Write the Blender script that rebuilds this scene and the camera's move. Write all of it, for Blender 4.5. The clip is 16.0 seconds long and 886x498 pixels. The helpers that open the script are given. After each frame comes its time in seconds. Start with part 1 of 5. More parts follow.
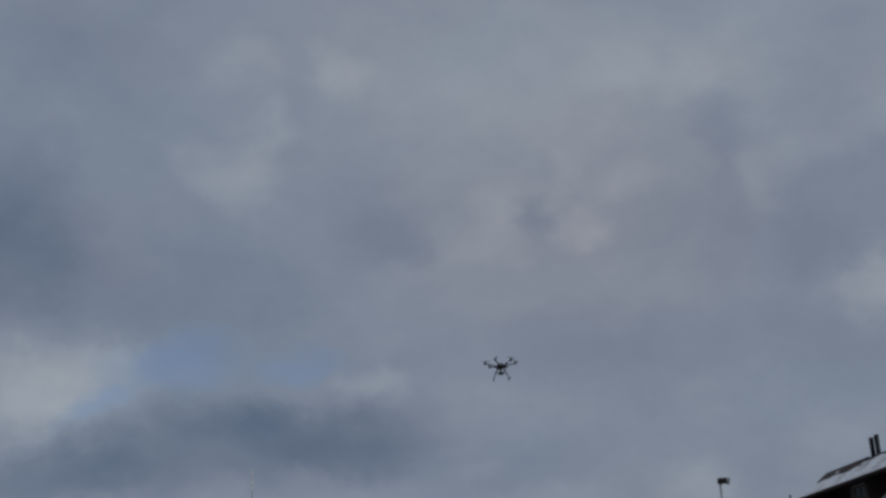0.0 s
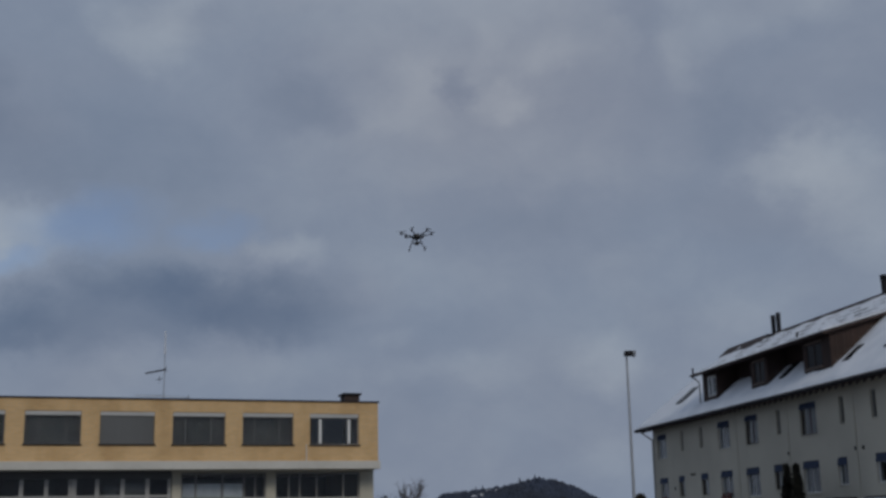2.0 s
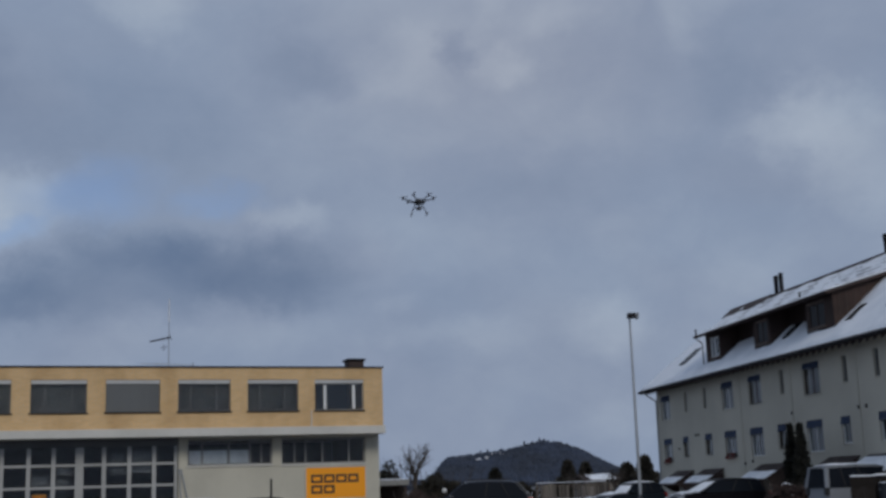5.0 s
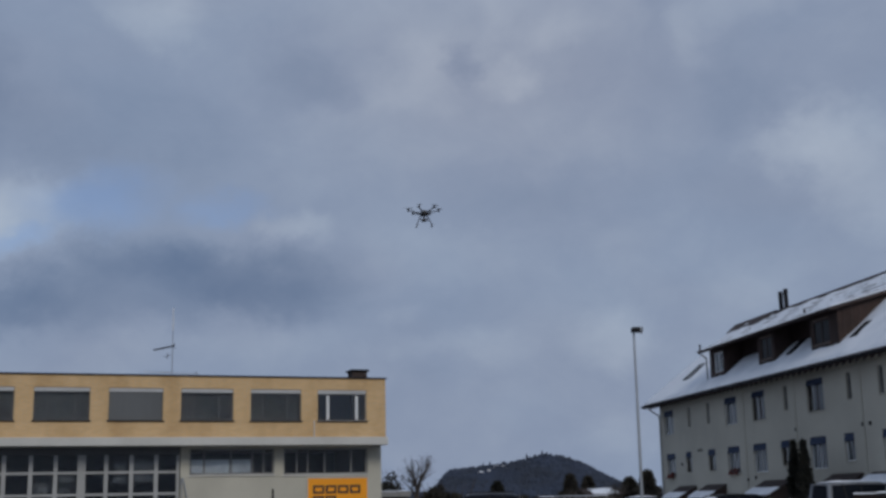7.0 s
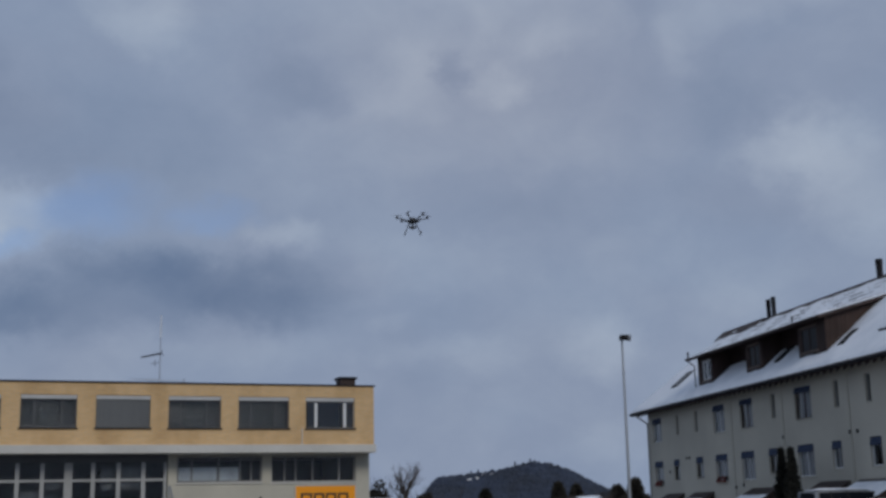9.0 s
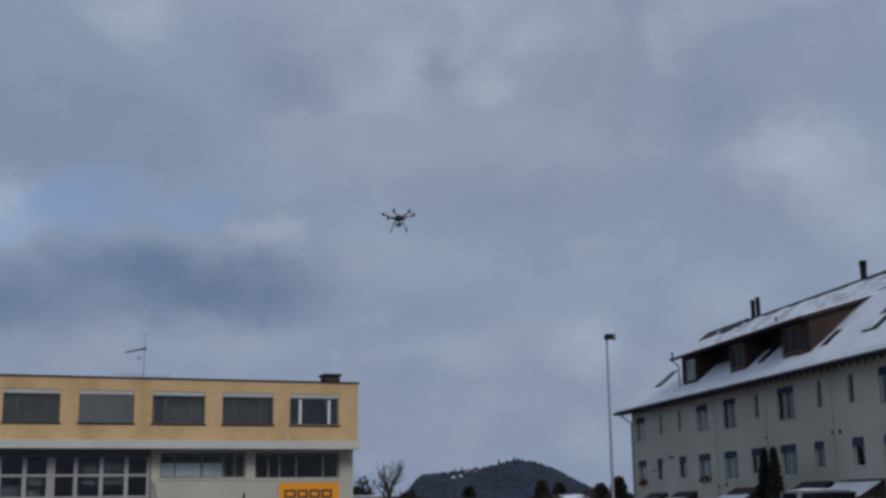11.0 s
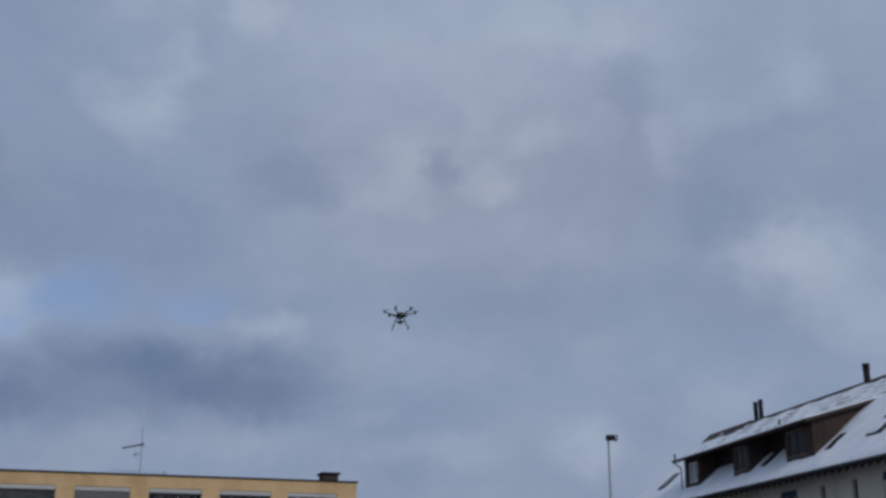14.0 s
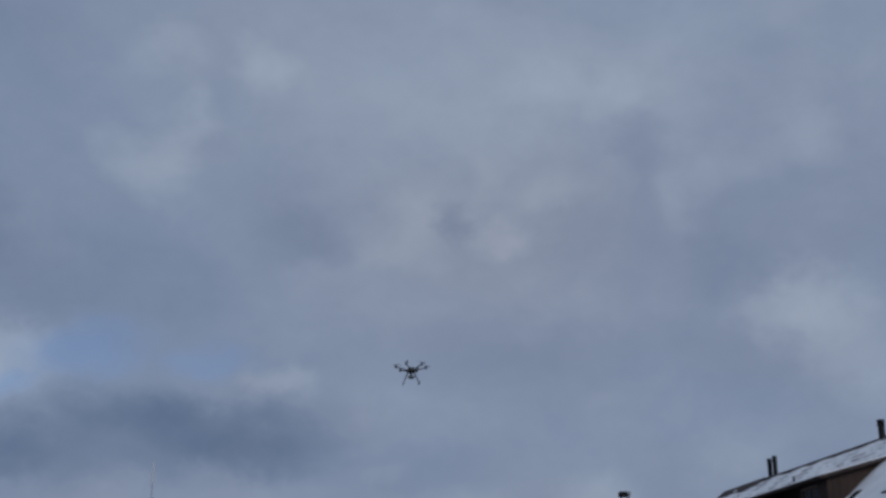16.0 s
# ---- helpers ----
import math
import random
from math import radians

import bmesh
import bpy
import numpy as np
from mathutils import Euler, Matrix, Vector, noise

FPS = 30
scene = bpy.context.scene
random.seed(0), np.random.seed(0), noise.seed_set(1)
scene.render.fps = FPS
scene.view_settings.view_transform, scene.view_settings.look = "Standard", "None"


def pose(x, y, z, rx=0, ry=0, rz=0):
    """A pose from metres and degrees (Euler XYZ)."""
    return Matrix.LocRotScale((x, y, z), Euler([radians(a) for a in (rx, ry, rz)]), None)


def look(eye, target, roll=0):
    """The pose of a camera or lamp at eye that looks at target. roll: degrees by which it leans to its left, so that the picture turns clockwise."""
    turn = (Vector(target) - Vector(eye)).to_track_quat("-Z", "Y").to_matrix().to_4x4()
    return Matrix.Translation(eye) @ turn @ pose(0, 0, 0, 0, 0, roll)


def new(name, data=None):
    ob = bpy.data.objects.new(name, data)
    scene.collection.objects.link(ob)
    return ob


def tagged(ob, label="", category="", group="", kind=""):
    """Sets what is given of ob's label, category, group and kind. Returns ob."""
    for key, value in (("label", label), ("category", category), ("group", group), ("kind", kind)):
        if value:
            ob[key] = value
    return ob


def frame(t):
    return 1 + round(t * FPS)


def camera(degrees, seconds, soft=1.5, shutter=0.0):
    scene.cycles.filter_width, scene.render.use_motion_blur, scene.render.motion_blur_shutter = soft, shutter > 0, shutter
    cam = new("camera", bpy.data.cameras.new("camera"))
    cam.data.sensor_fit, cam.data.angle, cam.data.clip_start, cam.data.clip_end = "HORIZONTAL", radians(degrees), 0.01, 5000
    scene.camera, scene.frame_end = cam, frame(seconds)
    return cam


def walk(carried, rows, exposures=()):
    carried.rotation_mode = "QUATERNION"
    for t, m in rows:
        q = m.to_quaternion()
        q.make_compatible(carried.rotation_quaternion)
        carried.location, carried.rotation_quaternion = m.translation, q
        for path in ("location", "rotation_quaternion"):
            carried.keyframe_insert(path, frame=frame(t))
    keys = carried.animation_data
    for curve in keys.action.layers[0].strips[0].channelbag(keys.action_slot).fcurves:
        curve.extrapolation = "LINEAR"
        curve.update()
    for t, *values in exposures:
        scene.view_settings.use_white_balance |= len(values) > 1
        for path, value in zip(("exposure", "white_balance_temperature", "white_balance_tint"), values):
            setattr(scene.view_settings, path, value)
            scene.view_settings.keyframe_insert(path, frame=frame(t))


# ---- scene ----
# The camera stands in a car park and turns by hand.
EYE = Vector((0.0, 0.0, 1.6))


def heading(yaw, pitch, roll):
    """Camera pose from degrees: yaw to the left of +y, pitch upwards, roll as in look()."""
    a, p = radians(yaw), radians(pitch)
    ahead = Vector((-math.sin(a) * math.cos(p), math.cos(a) * math.cos(p), math.sin(p)))
    return look(EYE, EYE + ahead, roll)


cam = camera(40.0, 16.0, soft=3.1)
ROWS = [
    (0, 4.926, 18.912, -1.900),
    (0.5, 3.633, 16.502, -2.256),
    (1, 3.479, 15.642, -2.014),
    (1.5, 2.154, 14.414, -1.677),
    (2, 1.088, 12.704, -1.165),
    (2.5, 0.107, 11.338, -0.925),
    (3, -0.056, 10.434, -0.764),
    (3.5, -0.000, 9.929, -0.699),
    (4, 0.545, 10.008, -1.063),
    (4.2, 0.950, 10.220, -1.315),
    (6.5, 1.044, 11.604, -2.392),
    (7, 1.454, 11.610, -1.156),
    (7.5, 1.587, 11.856, -1.231),
    (8, 1.599, 11.906, -1.097),
    (8.5, 1.285, 11.769, -1.205),
    (9, 0.897, 11.951, -1.173),
    (9.2, 0.567, 11.896, -0.970),
    (11.5, 0.219, 11.788, -0.767),
    (12, 0.566, 11.419, -0.751),
    (12.5, 0.748, 11.382, -0.656),
    (13, 0.081, 14.289, -1.199),
    (13.5, 0.221, 15.481, -0.589),
    (14, 0.268, 16.433, -0.121),
    (14.5, 0.078, 17.304, -0.051),
    (15, 0.121, 17.762, -0.110),
    (15.5, 0.459, 18.314, 0.073),
    (16, 0.821, 19.004, 0.090),
]
EXPOSURES = [(0.0, -0.36, 6800, 10), (1.0, -0.36, 6750, 10), (1.5, -0.27, 6700, 10), (2.0, -0.25, 6650, 10), (2.5, -0.16, 6600, 10), (3.0, -0.08, 6550, 10), (4.0, 0.02, 6450, 10), (7.0, 0.03, 6330, 11), (12.5, 0.03, 6320, 11), (14.5, 0.08, 6200, 11), (15.0, -0.1, 6180, 11), (15.5, -0.19, 6180, 11), (16.0, -0.19, 6180, 11)]
walk(cam, [(t, heading(a, p, r)) for t, a, p, r in ROWS], EXPOSURES)

# ---- world and sun ----
SUN_AZ, SUN_EL = 164.0, 32.0  # behind the camera, veiled by cloud


def direction(az, el):
    a, e = radians(az), radians(el)
    return Vector((math.sin(a) * math.cos(e), math.cos(a) * math.cos(e), math.sin(e)))


CLOUD_LEVEL = 0.52
# cloud masses seen over the houses: azimuth, elevation, half-width, half-height, tilt (degrees) and strength
HIGH_CLOUD = [(-15.7, 22.3, 3.56, 2.41, -15, 0.22), (-14, 24.4, 1.69, 2.41, -20, 0.14), (-9.5, 27.3, 2.22, 2.19, 0, 0.17), (-15.1, 27.5, 3.46, 1.76, 0, 0.12), (2.2, 19.8, 2.33, 1.67, 0, 0.2),
              (-1.5, 20.9, 2.58, 1.97, 0, 0.13), (-3.3, 19.2, 3.95, 1.76, 0, 0.12), (4.7, 21.5, 2.83, 1.32, 0, 0.11), (5.8, 26.3, 5.38, 2.63, 0, 0.14), (1.8, 22.8, 1.9, 1.76, 0, 0.09),
              (13.6, 22, 4.26, 2.19, 15, 0.13), (17, 23.4, 3.35, 2.19, 0, 0.13), (10.5, 20.7, 1.64, 2.63, 0, 0.11), (4, 27, 24, 8, 0, 0.24)]
LOW_CLOUD = [(16.5, 15.6, 5.01, 2.41, 0, 0.32), (18.8, 13.4, 5.41, 2.63, -10, 0.22), (-8.5, 12.4, 2.92, 1.23, -10, 0.2), (-1.8, 11, 5.81, 2.19, 0, 0.07), (6.6, 7.1, 3.32, 1.97, 0, 0.2),
             (-3.6, 8.7, 2.66, 1.1, 0, 0.1), (-1.1, 6.9, 4.86, 1.32, 0, 0.1), (13.9, 9.1, 3.56, 2.19, 0, 0.1), (-23.3, 12, 6.73, 4.17, 0, 0.46), (-19.8, 13.7, 2.71, 1.32, 10, 0.15),
             (7, 2.6, 3.29, 1.84, 0, 0.12), (-9.4, 7.4, 7.52, 1.67, 0, 0.09)]
GREY_VEIL = [(0.2, 20.8, 1.31, 1.23, 0, 0.17), (-7.5, 19, 4.41, 1.97, -5, 0.17), (9.2, 23.1, 2.39, 3.95, 0, 0.1), (13.4, 17.9, 3.46, 2.63, 0, 0.12), (4.5, 14.1, 13.57, 2.63, 0, 0.12),
             (-25.7, 19.2, 5.2, 6.8, 0, 0.42), (-24.8, 28, 6.46, 3.51, 0, 0.15), (15.8, 26.7, 5.41, 3.07, 0, 0.07), (-17, 17.2, 10, 4.2, 0, 0.13), (-14, 8.5, 14, 4.5, 0, 0.07)]
DARK_BANK = [(-16.5, 9.7, 12.4, 2.9, 4, 0.25), (-10.8, 10.1, 6.4, 2.1, -6, 0.15), (-23.3, 8.3, 6.65, 1.76, 12, 0.18), (-16.4, 11.2, 5.2, 1.9, 0, 0.1)]
BLUE_GAP = [(-17.8, 13.5, 5.2, 1.9, 10, 0.55), (-12, 13.6, 3.6, 1.2, 0, 0.42), (-20.9, 11.6, 3.4, 1.1, 32, 0.55)]


def build_world():
    world = bpy.data.worlds.new("winter_sky")
    scene.world = world
    world.use_nodes = True
    nt = world.node_tree
    nt.nodes.clear()
    N, L = nt.nodes.new, nt.links.new
    out, bg = N("ShaderNodeOutputWorld"), N("ShaderNodeBackground")
    way = N("ShaderNodeTexCoord").outputs["Generated"]

    def vec(op, a, b=None):
        n = N("ShaderNodeVectorMath")
        n.operation = op
        L(a, n.inputs[0])
        if b is not None:
            if isinstance(b, tuple):
                n.inputs[1].default_value = b
            else:
                L(b, n.inputs[1])
        return n

    def num(op, a, b, c=None):
        n = N("ShaderNodeMath")
        n.operation = op
        for i, v in enumerate((a, b, c)):
            if v is None:
                continue
            if isinstance(v, (int, float)):
                n.inputs[i].default_value = v
            else:
                L(v, n.inputs[i])
        return n.outputs[0]

    def fbm(scale, detail, rough, squash=1.6, twist=0.0):
        stretched = vec("MULTIPLY", way, (1.0, 1.0, squash))
        n = N("ShaderNodeTexNoise")
        n.inputs["Scale"].default_value, n.inputs["Detail"].default_value = scale, detail
        n.inputs["Roughness"].default_value, n.inputs["Distortion"].default_value = rough, twist
        L(stretched.outputs[0], n.inputs["Vector"])
        return n

    # ragged edges: the direction is bent by noise before the cloud masses are laid out
    bent = way
    for rag, reach in ((fbm(11.0, 5.0, 0.6, 1.3), 0.085), (fbm(34.0, 4.0, 0.6, 1.2), 0.022)):
        off = vec("SUBTRACT", rag.outputs["Color"], (0.5, 0.5, 0.5))
        off = vec("MULTIPLY", off.outputs[0], (reach, reach, reach * 0.8))
        bent = vec("ADD", bent, off.outputs[0]).outputs[0]
    sep = N("ShaderNodeSeparateXYZ")
    L(bent, sep.inputs[0])
    flat = N("ShaderNodeCombineXYZ")
    L(num("MULTIPLY", num("ARCTAN2", sep.outputs["X"], sep.outputs["Y"]), 180 / math.pi), flat.inputs["X"])
    L(num("MULTIPLY", num("ARCSINE", sep.outputs["Z"], 0.0), 180 / math.pi), flat.inputs["Y"])

    def mass(az, el, ra, re, tilt, flat_top=0.0):
        m = N("ShaderNodeMapping")
        m.vector_type = "TEXTURE"
        m.inputs["Location"].default_value = (az, el, 0)
        m.inputs["Rotation"].default_value = (0, 0, radians(tilt))
        m.inputs["Scale"].default_value = (ra, re, 1)
        L(flat.outputs[0], m.inputs["Vector"])
        r = N("ShaderNodeMapRange")
        r.interpolation_type = "SMOOTHSTEP"
        r.inputs["From Min"].default_value, r.inputs["From Max"].default_value = flat_top, 1.0
        r.inputs["To Min"].default_value, r.inputs["To Max"].default_value = 1.0, 0.0
        L(vec("LENGTH", m.outputs[0]).outputs["Value"], r.inputs["Value"])
        return r.outputs["Result"]

    broad, fine = fbm(3.2, 3.0, 0.5).outputs["Fac"], fbm(13.0, 7.0, 0.6, 1.35, 0.25).outputs["Fac"]
    level = num("MULTIPLY_ADD", broad, 0.34, CLOUD_LEVEL - 0.17 - 0.155)
    level = num("MULTIPLY_ADD", fine, 0.31, level)
    for row in HIGH_CLOUD + LOW_CLOUD:
        level = num("MULTIPLY_ADD", mass(*row[:5]), row[5], level)
    for row in GREY_VEIL:
        level = num("MULTIPLY_ADD", mass(*row[:5]), -row[5], level)
    for row in DARK_BANK:
        level = num("MULTIPLY_ADD", mass(*row[:5], 0.3), -row[5], level)
    ramp = N("ShaderNodeValToRGB")
    els = ramp.color_ramp.elements
    els[0].position, els[0].color = 0.0, (0.122, 0.175, 0.275, 1)
    els[1].position, els[1].color = 1.0, (0.40, 0.467, 0.55, 1)
    mid = els.new(0.5)
    mid.color = (0.235, 0.291, 0.395, 1)
    L(level, ramp.inputs["Fac"])
    # a thin warm-grey tint that comes and goes
    warm = N("ShaderNodeMix")
    warm.data_type, warm.blend_type = "RGBA", "MULTIPLY"
    warm.inputs["B"].default_value = (1.06, 0.99, 0.955, 1)
    L(ramp.outputs["Color"], warm.inputs["A"])
    tm = N("ShaderNodeMapRange")
    tm.inputs["From Min"].default_value, tm.inputs["From Max"].default_value = 0.4, 0.62
    L(fbm(5.0, 2.0, 0.5).outputs["Fac"], tm.inputs["Value"])
    L(num("MAXIMUM", num("MULTIPLY", tm.outputs["Result"], 0.4), mass(2, 20, 19, 10, 0)), warm.inputs["Factor"])
    # gaps where the blue sky shows
    sky = N("ShaderNodeTexSky")
    sky.sky_type, sky.sun_disc = "NISHITA", False
    sky.sun_elevation, sky.sun_rotation = radians(SUN_EL), radians(SUN_AZ)
    blue = vec("MULTIPLY", sky.outputs["Color"], (0.066, 0.069, 0.083))
    gap = None
    for row in BLUE_GAP:
        g = num("MULTIPLY", mass(*row[:5]), row[5])
        gap = g if gap is None else num("MAXIMUM", gap, g)
    mix = N("ShaderNodeMix")
    mix.data_type = "RGBA"
    L(gap, mix.inputs["Factor"])
    L(warm.outputs["Result"], mix.inputs["A"])
    L(blue.outputs[0], mix.inputs["B"])
    L(mix.outputs["Result"], bg.inputs["Color"])
    bg.inputs["Strength"].default_value = 1.0
    L(bg.outputs[0], out.inputs["Surface"])


build_world()
sun = new("sun", bpy.data.lights.new("sun", "SUN"))
sun.data.energy, sun.data.angle, sun.data.color = 0.98, radians(20), (1.0, 0.955, 0.88)
sun.matrix_world = look(direction(SUN_AZ, SUN_EL) * 60, (0, 0, 0))


# ---- materials ----
def material(name, color, rough=0.7, metal=0.0, var=0.18, big=0.6, small=14.0, bump=0.15, other=None, spec=0.5, island=0.0, each=0.0):
    """Two scales of noise in colour, fine bump. other: a second colour that comes through in stains."""
    m = bpy.data.materials.new(name)
    m.use_nodes = True
    nt = m.node_tree
    N, L = nt.nodes.new, nt.links.new
    b = nt.nodes["Principled BSDF"]
    b.inputs["Roughness"].default_value, b.inputs["Metallic"].default_value = rough, metal
    b.inputs["Specular IOR Level"].default_value = spec
    co = N("ShaderNodeTexCoord").outputs["Object"]

    def noise_at(scale, detail):
        n = N("ShaderNodeTexNoise")
        n.inputs["Scale"].default_value, n.inputs["Detail"].default_value = scale, detail
        L(co, n.inputs["Vector"])
        return n.outputs["Fac"]

    broad, fine = noise_at(big, 4), noise_at(small, 5)
    other = other or tuple(c * (1 - 1.6 * var) for c in color)
    ramp = N("ShaderNodeValToRGB")
    e = ramp.color_ramp.elements
    e[0].position, e[0].color = 0.36, (*other, 1)
    e[1].position, e[1].color = 0.6, (*color, 1)
    L(broad, ramp.inputs["Fac"])
    mix = N("ShaderNodeMix")
    mix.data_type, mix.blend_type = "RGBA", "OVERLAY"
    mix.inputs["Factor"].default_value = min(1.0, var * 2)
    L(ramp.outputs["Color"], mix.inputs["A"])
    L(fine, mix.inputs["B"])
    last = mix.outputs["Result"]
    if island or each:
        g = N("ShaderNodeNewGeometry").outputs["Random Per Island"] if island else N("ShaderNodeObjectInfo").outputs["Random"]
        island = island or each
        hsv = N("ShaderNodeHueSaturation")
        mr = N("ShaderNodeMapRange")
        mr.inputs["To Min"].default_value, mr.inputs["To Max"].default_value = 1 - island, 1 + island
        L(g, mr.inputs["Value"])
        L(mr.outputs["Result"], hsv.inputs["Value"])
        L(last, hsv.inputs["Color"])
        last = hsv.outputs["Color"]
    L(last, b.inputs["Base Color"])
    if bump:
        bp = N("ShaderNodeBump")
        bp.inputs["Strength"].default_value, bp.inputs["Distance"].default_value = bump, 0.03
        L(fine, bp.inputs["Height"])
        L(bp.outputs["Normal"], b.inputs["Normal"])
    return m


def brick_material(name, c1, c2, mortar):
    m = bpy.data.materials.new(name)
    m.use_nodes = True
    nt = m.node_tree
    N, L = nt.nodes.new, nt.links.new
    b = nt.nodes["Principled BSDF"]
    b.inputs["Roughness"].default_value = 0.85
    co = N("ShaderNodeTexCoord")
    rot = N("ShaderNodeMapping")
    rot.inputs["Rotation"].default_value = (radians(90), 0, 0)
    L(co.outputs["Object"], rot.inputs["Vector"])
    br = N("ShaderNodeTexBrick")
    br.inputs["Color1"].default_value, br.inputs["Color2"].default_value = (*c1, 1), (*c2, 1)
    br.inputs["Mortar"].default_value = (*mortar, 1)
    br.inputs["Scale"].default_value = 1.0
    br.inputs["Brick Width"].default_value, br.inputs["Row Height"].default_value = 0.26, 0.075
    br.inputs["Mortar Size"].default_value = 0.008
    L(rot.outputs[0], br.inputs["Vector"])
    stain = N("ShaderNodeTexNoise")
    stain.inputs["Scale"].default_value, stain.inputs["Detail"].default_value = 0.9, 6
    st = N("ShaderNodeMapping")
    st.inputs["Scale"].default_value = (1.0, 1.0, 0.45)
    L(co.outputs["Object"], st.inputs["Vector"])
    L(st.outputs[0], stain.inputs["Vector"])
    ramp = N("ShaderNodeValToRGB")
    e = ramp.color_ramp.elements
    e[0].position, e[0].color = 0.32, (0.80, 0.76, 0.70, 1)
    e[1].position, e[1].color = 0.56, (1, 1, 1, 1)
    L(stain.outputs["Fac"], ramp.inputs["Fac"])
    mix = N("ShaderNodeMix")
    mix.data_type, mix.blend_type = "RGBA", "MULTIPLY"
    mix.inputs["Factor"].default_value = 1.0
    L(br.outputs["Color"], mix.inputs["A"])
    L(ramp.outputs["Color"], mix.inputs["B"])
    L(mix.outputs["Result"], b.inputs["Base Color"])
    bp = N("ShaderNodeBump")
    bp.inputs["Strength"].default_value, bp.inputs["Distance"].default_value = 0.3, 0.01
    L(br.outputs["Fac"], bp.inputs["Height"])
    bp.invert = True
    L(bp.outputs["Normal"], b.inputs["Normal"])
    return m


def glass_material(name, tint=(0.9, 0.93, 0.95), rough=0.02):
    m = bpy.data.materials.new(name)
    m.use_nodes = True
    b = m.node_tree.nodes["Principled BSDF"]
    b.inputs["Base Color"].default_value = (*tint, 1)
    b.inputs["Transmission Weight"].default_value = 1.0
    b.inputs["Roughness"].default_value, b.inputs["IOR"].default_value = rough, 1.3
    return m


def plank_material(name, c, c2):
    """Upright boards, about 0.14 m wide."""
    m = material(name, c, 0.8, var=0.22, big=1.2, small=18, other=c2)
    nt = m.node_tree
    N, L = nt.nodes.new, nt.links.new
    b = nt.nodes["Principled BSDF"]
    w = N("ShaderNodeTexWave")
    w.bands_direction = "DIAGONAL"
    w.inputs["Scale"].default_value, w.inputs["Distortion"].default_value = 1.3, 0.0
    mp = N("ShaderNodeMapping")
    mp.inputs["Scale"].default_value = (3.4, 3.4, 0.0)
    L(N("ShaderNodeTexCoord").outputs["Object"], mp.inputs["Vector"])
    L(mp.outputs[0], w.inputs["Vector"])
    bp = N("ShaderNodeBump")
    bp.inputs["Strength"].default_value, bp.inputs["Distance"].default_value = 0.7, 0.02
    L(w.outputs["Fac"], bp.inputs["Height"])
    L(bp.outputs["Normal"], b.inputs["Normal"])
    return m


BRICK = brick_material("yellow_brick", (0.72, 0.472, 0.22), (0.64, 0.41, 0.185), (0.56, 0.45, 0.31))
CONCRETE = material("pale_concrete", (0.62, 0.60, 0.545), 0.85, var=0.07, big=0.5, small=9)
PLASTER = material("cream_plaster", (0.57, 0.54, 0.445), 0.9, var=0.09, big=0.45, small=20, other=(0.48, 0.455, 0.375))
RENDER_WALL = material("grey_white_render", (0.55, 0.515, 0.425), 0.9, var=0.07, big=0.3, small=25, other=(0.48, 0.45, 0.372))
WHITE = material("white_paint", (0.78, 0.78, 0.76), 0.5, var=0.05, bump=0.03)
GREY_PAINT = material("grey_white_steel_paint", (0.41, 0.41, 0.395), 0.5, var=0.08, bump=0.03)
SHUTTER = material("grey_shutter_slats", (0.135, 0.142, 0.144), 0.6, var=0.1)
DARK_FRAME = material("dark_grey_frame", (0.09, 0.095, 0.10), 0.5, var=0.1)
DARK_METAL = material("dark_sheet_metal", (0.018, 0.017, 0.020), 0.75, metal=0.1, var=0.15, spec=0.25)
DARK_PANEL = material("black_door_panel", (0.008, 0.009, 0.011), 0.65, var=0.15, spec=0.2)
DARK_PANE = material("dark_roof_glass", (0.02, 0.02, 0.022), 0.2, var=0.1, bump=0, spec=0.06)
GREY_FRAME = material("dull_grey_frame", (0.28, 0.28, 0.27), 0.6, var=0.1)
BLACK = material("black_plastic", (0.015, 0.015, 0.017), 0.45, var=0.1)
CLEAR = glass_material("clear_window_glass")
CLEAR.node_tree.nodes["Principled BSDF"].inputs["IOR"].default_value = 1.5
# Inner walls added behind the windows, dark grey so the rooms read dim.
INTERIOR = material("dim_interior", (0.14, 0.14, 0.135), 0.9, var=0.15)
DRAPE = material("grey_drape", (0.115, 0.115, 0.11), 0.9, var=0.12, big=2, small=10)
# White cloth and sheets; the dimness behind glass is put into this grey.
CURTAIN = material("dimmed_white_cloth", (0.15, 0.155, 0.155), 0.9, var=0.1, big=3, small=12)
SHUTTER_BOX = material("grey_white_shutter_box", (0.5, 0.5, 0.49), 0.5, var=0.08, bump=0.03)
BLIND = material("pale_office_blind", (0.66, 0.70, 0.72), 0.85, var=0.1, big=3, small=12)
BLUE_CLOTH = material("blue_awning_cloth", (0.028, 0.044, 0.088), 0.85, var=0.12)
ROOF_TILE = material("dark_brown_roof_tile", (0.052, 0.034, 0.029), 0.85, var=0.2, big=2, small=12)
WOOD = plank_material("dark_brown_cladding", (0.062, 0.041, 0.035), (0.044, 0.030, 0.026))
WOOD_TRIM = material("brown_wood_trim", (0.06, 0.037, 0.030), 0.75, var=0.2)
WOOD.node_tree.nodes["Principled BSDF"].inputs["Specular IOR Level"].default_value = 0.2
PALE_TRIM = material("worn_pale_brown_trim", (0.17, 0.125, 0.10), 0.75, var=0.2)
SNOW = material("snow", (0.86, 0.88, 0.91), 0.75, var=0.06, big=0.8, small=7, bump=0.35, other=(0.76, 0.79, 0.83), spec=0.3)
DIRTY_SNOW = material("trodden_snow", (0.78, 0.80, 0.83), 0.8, var=0.15, big=1.1, small=6, bump=0.5, other=(0.45, 0.46, 0.48), spec=0.3)
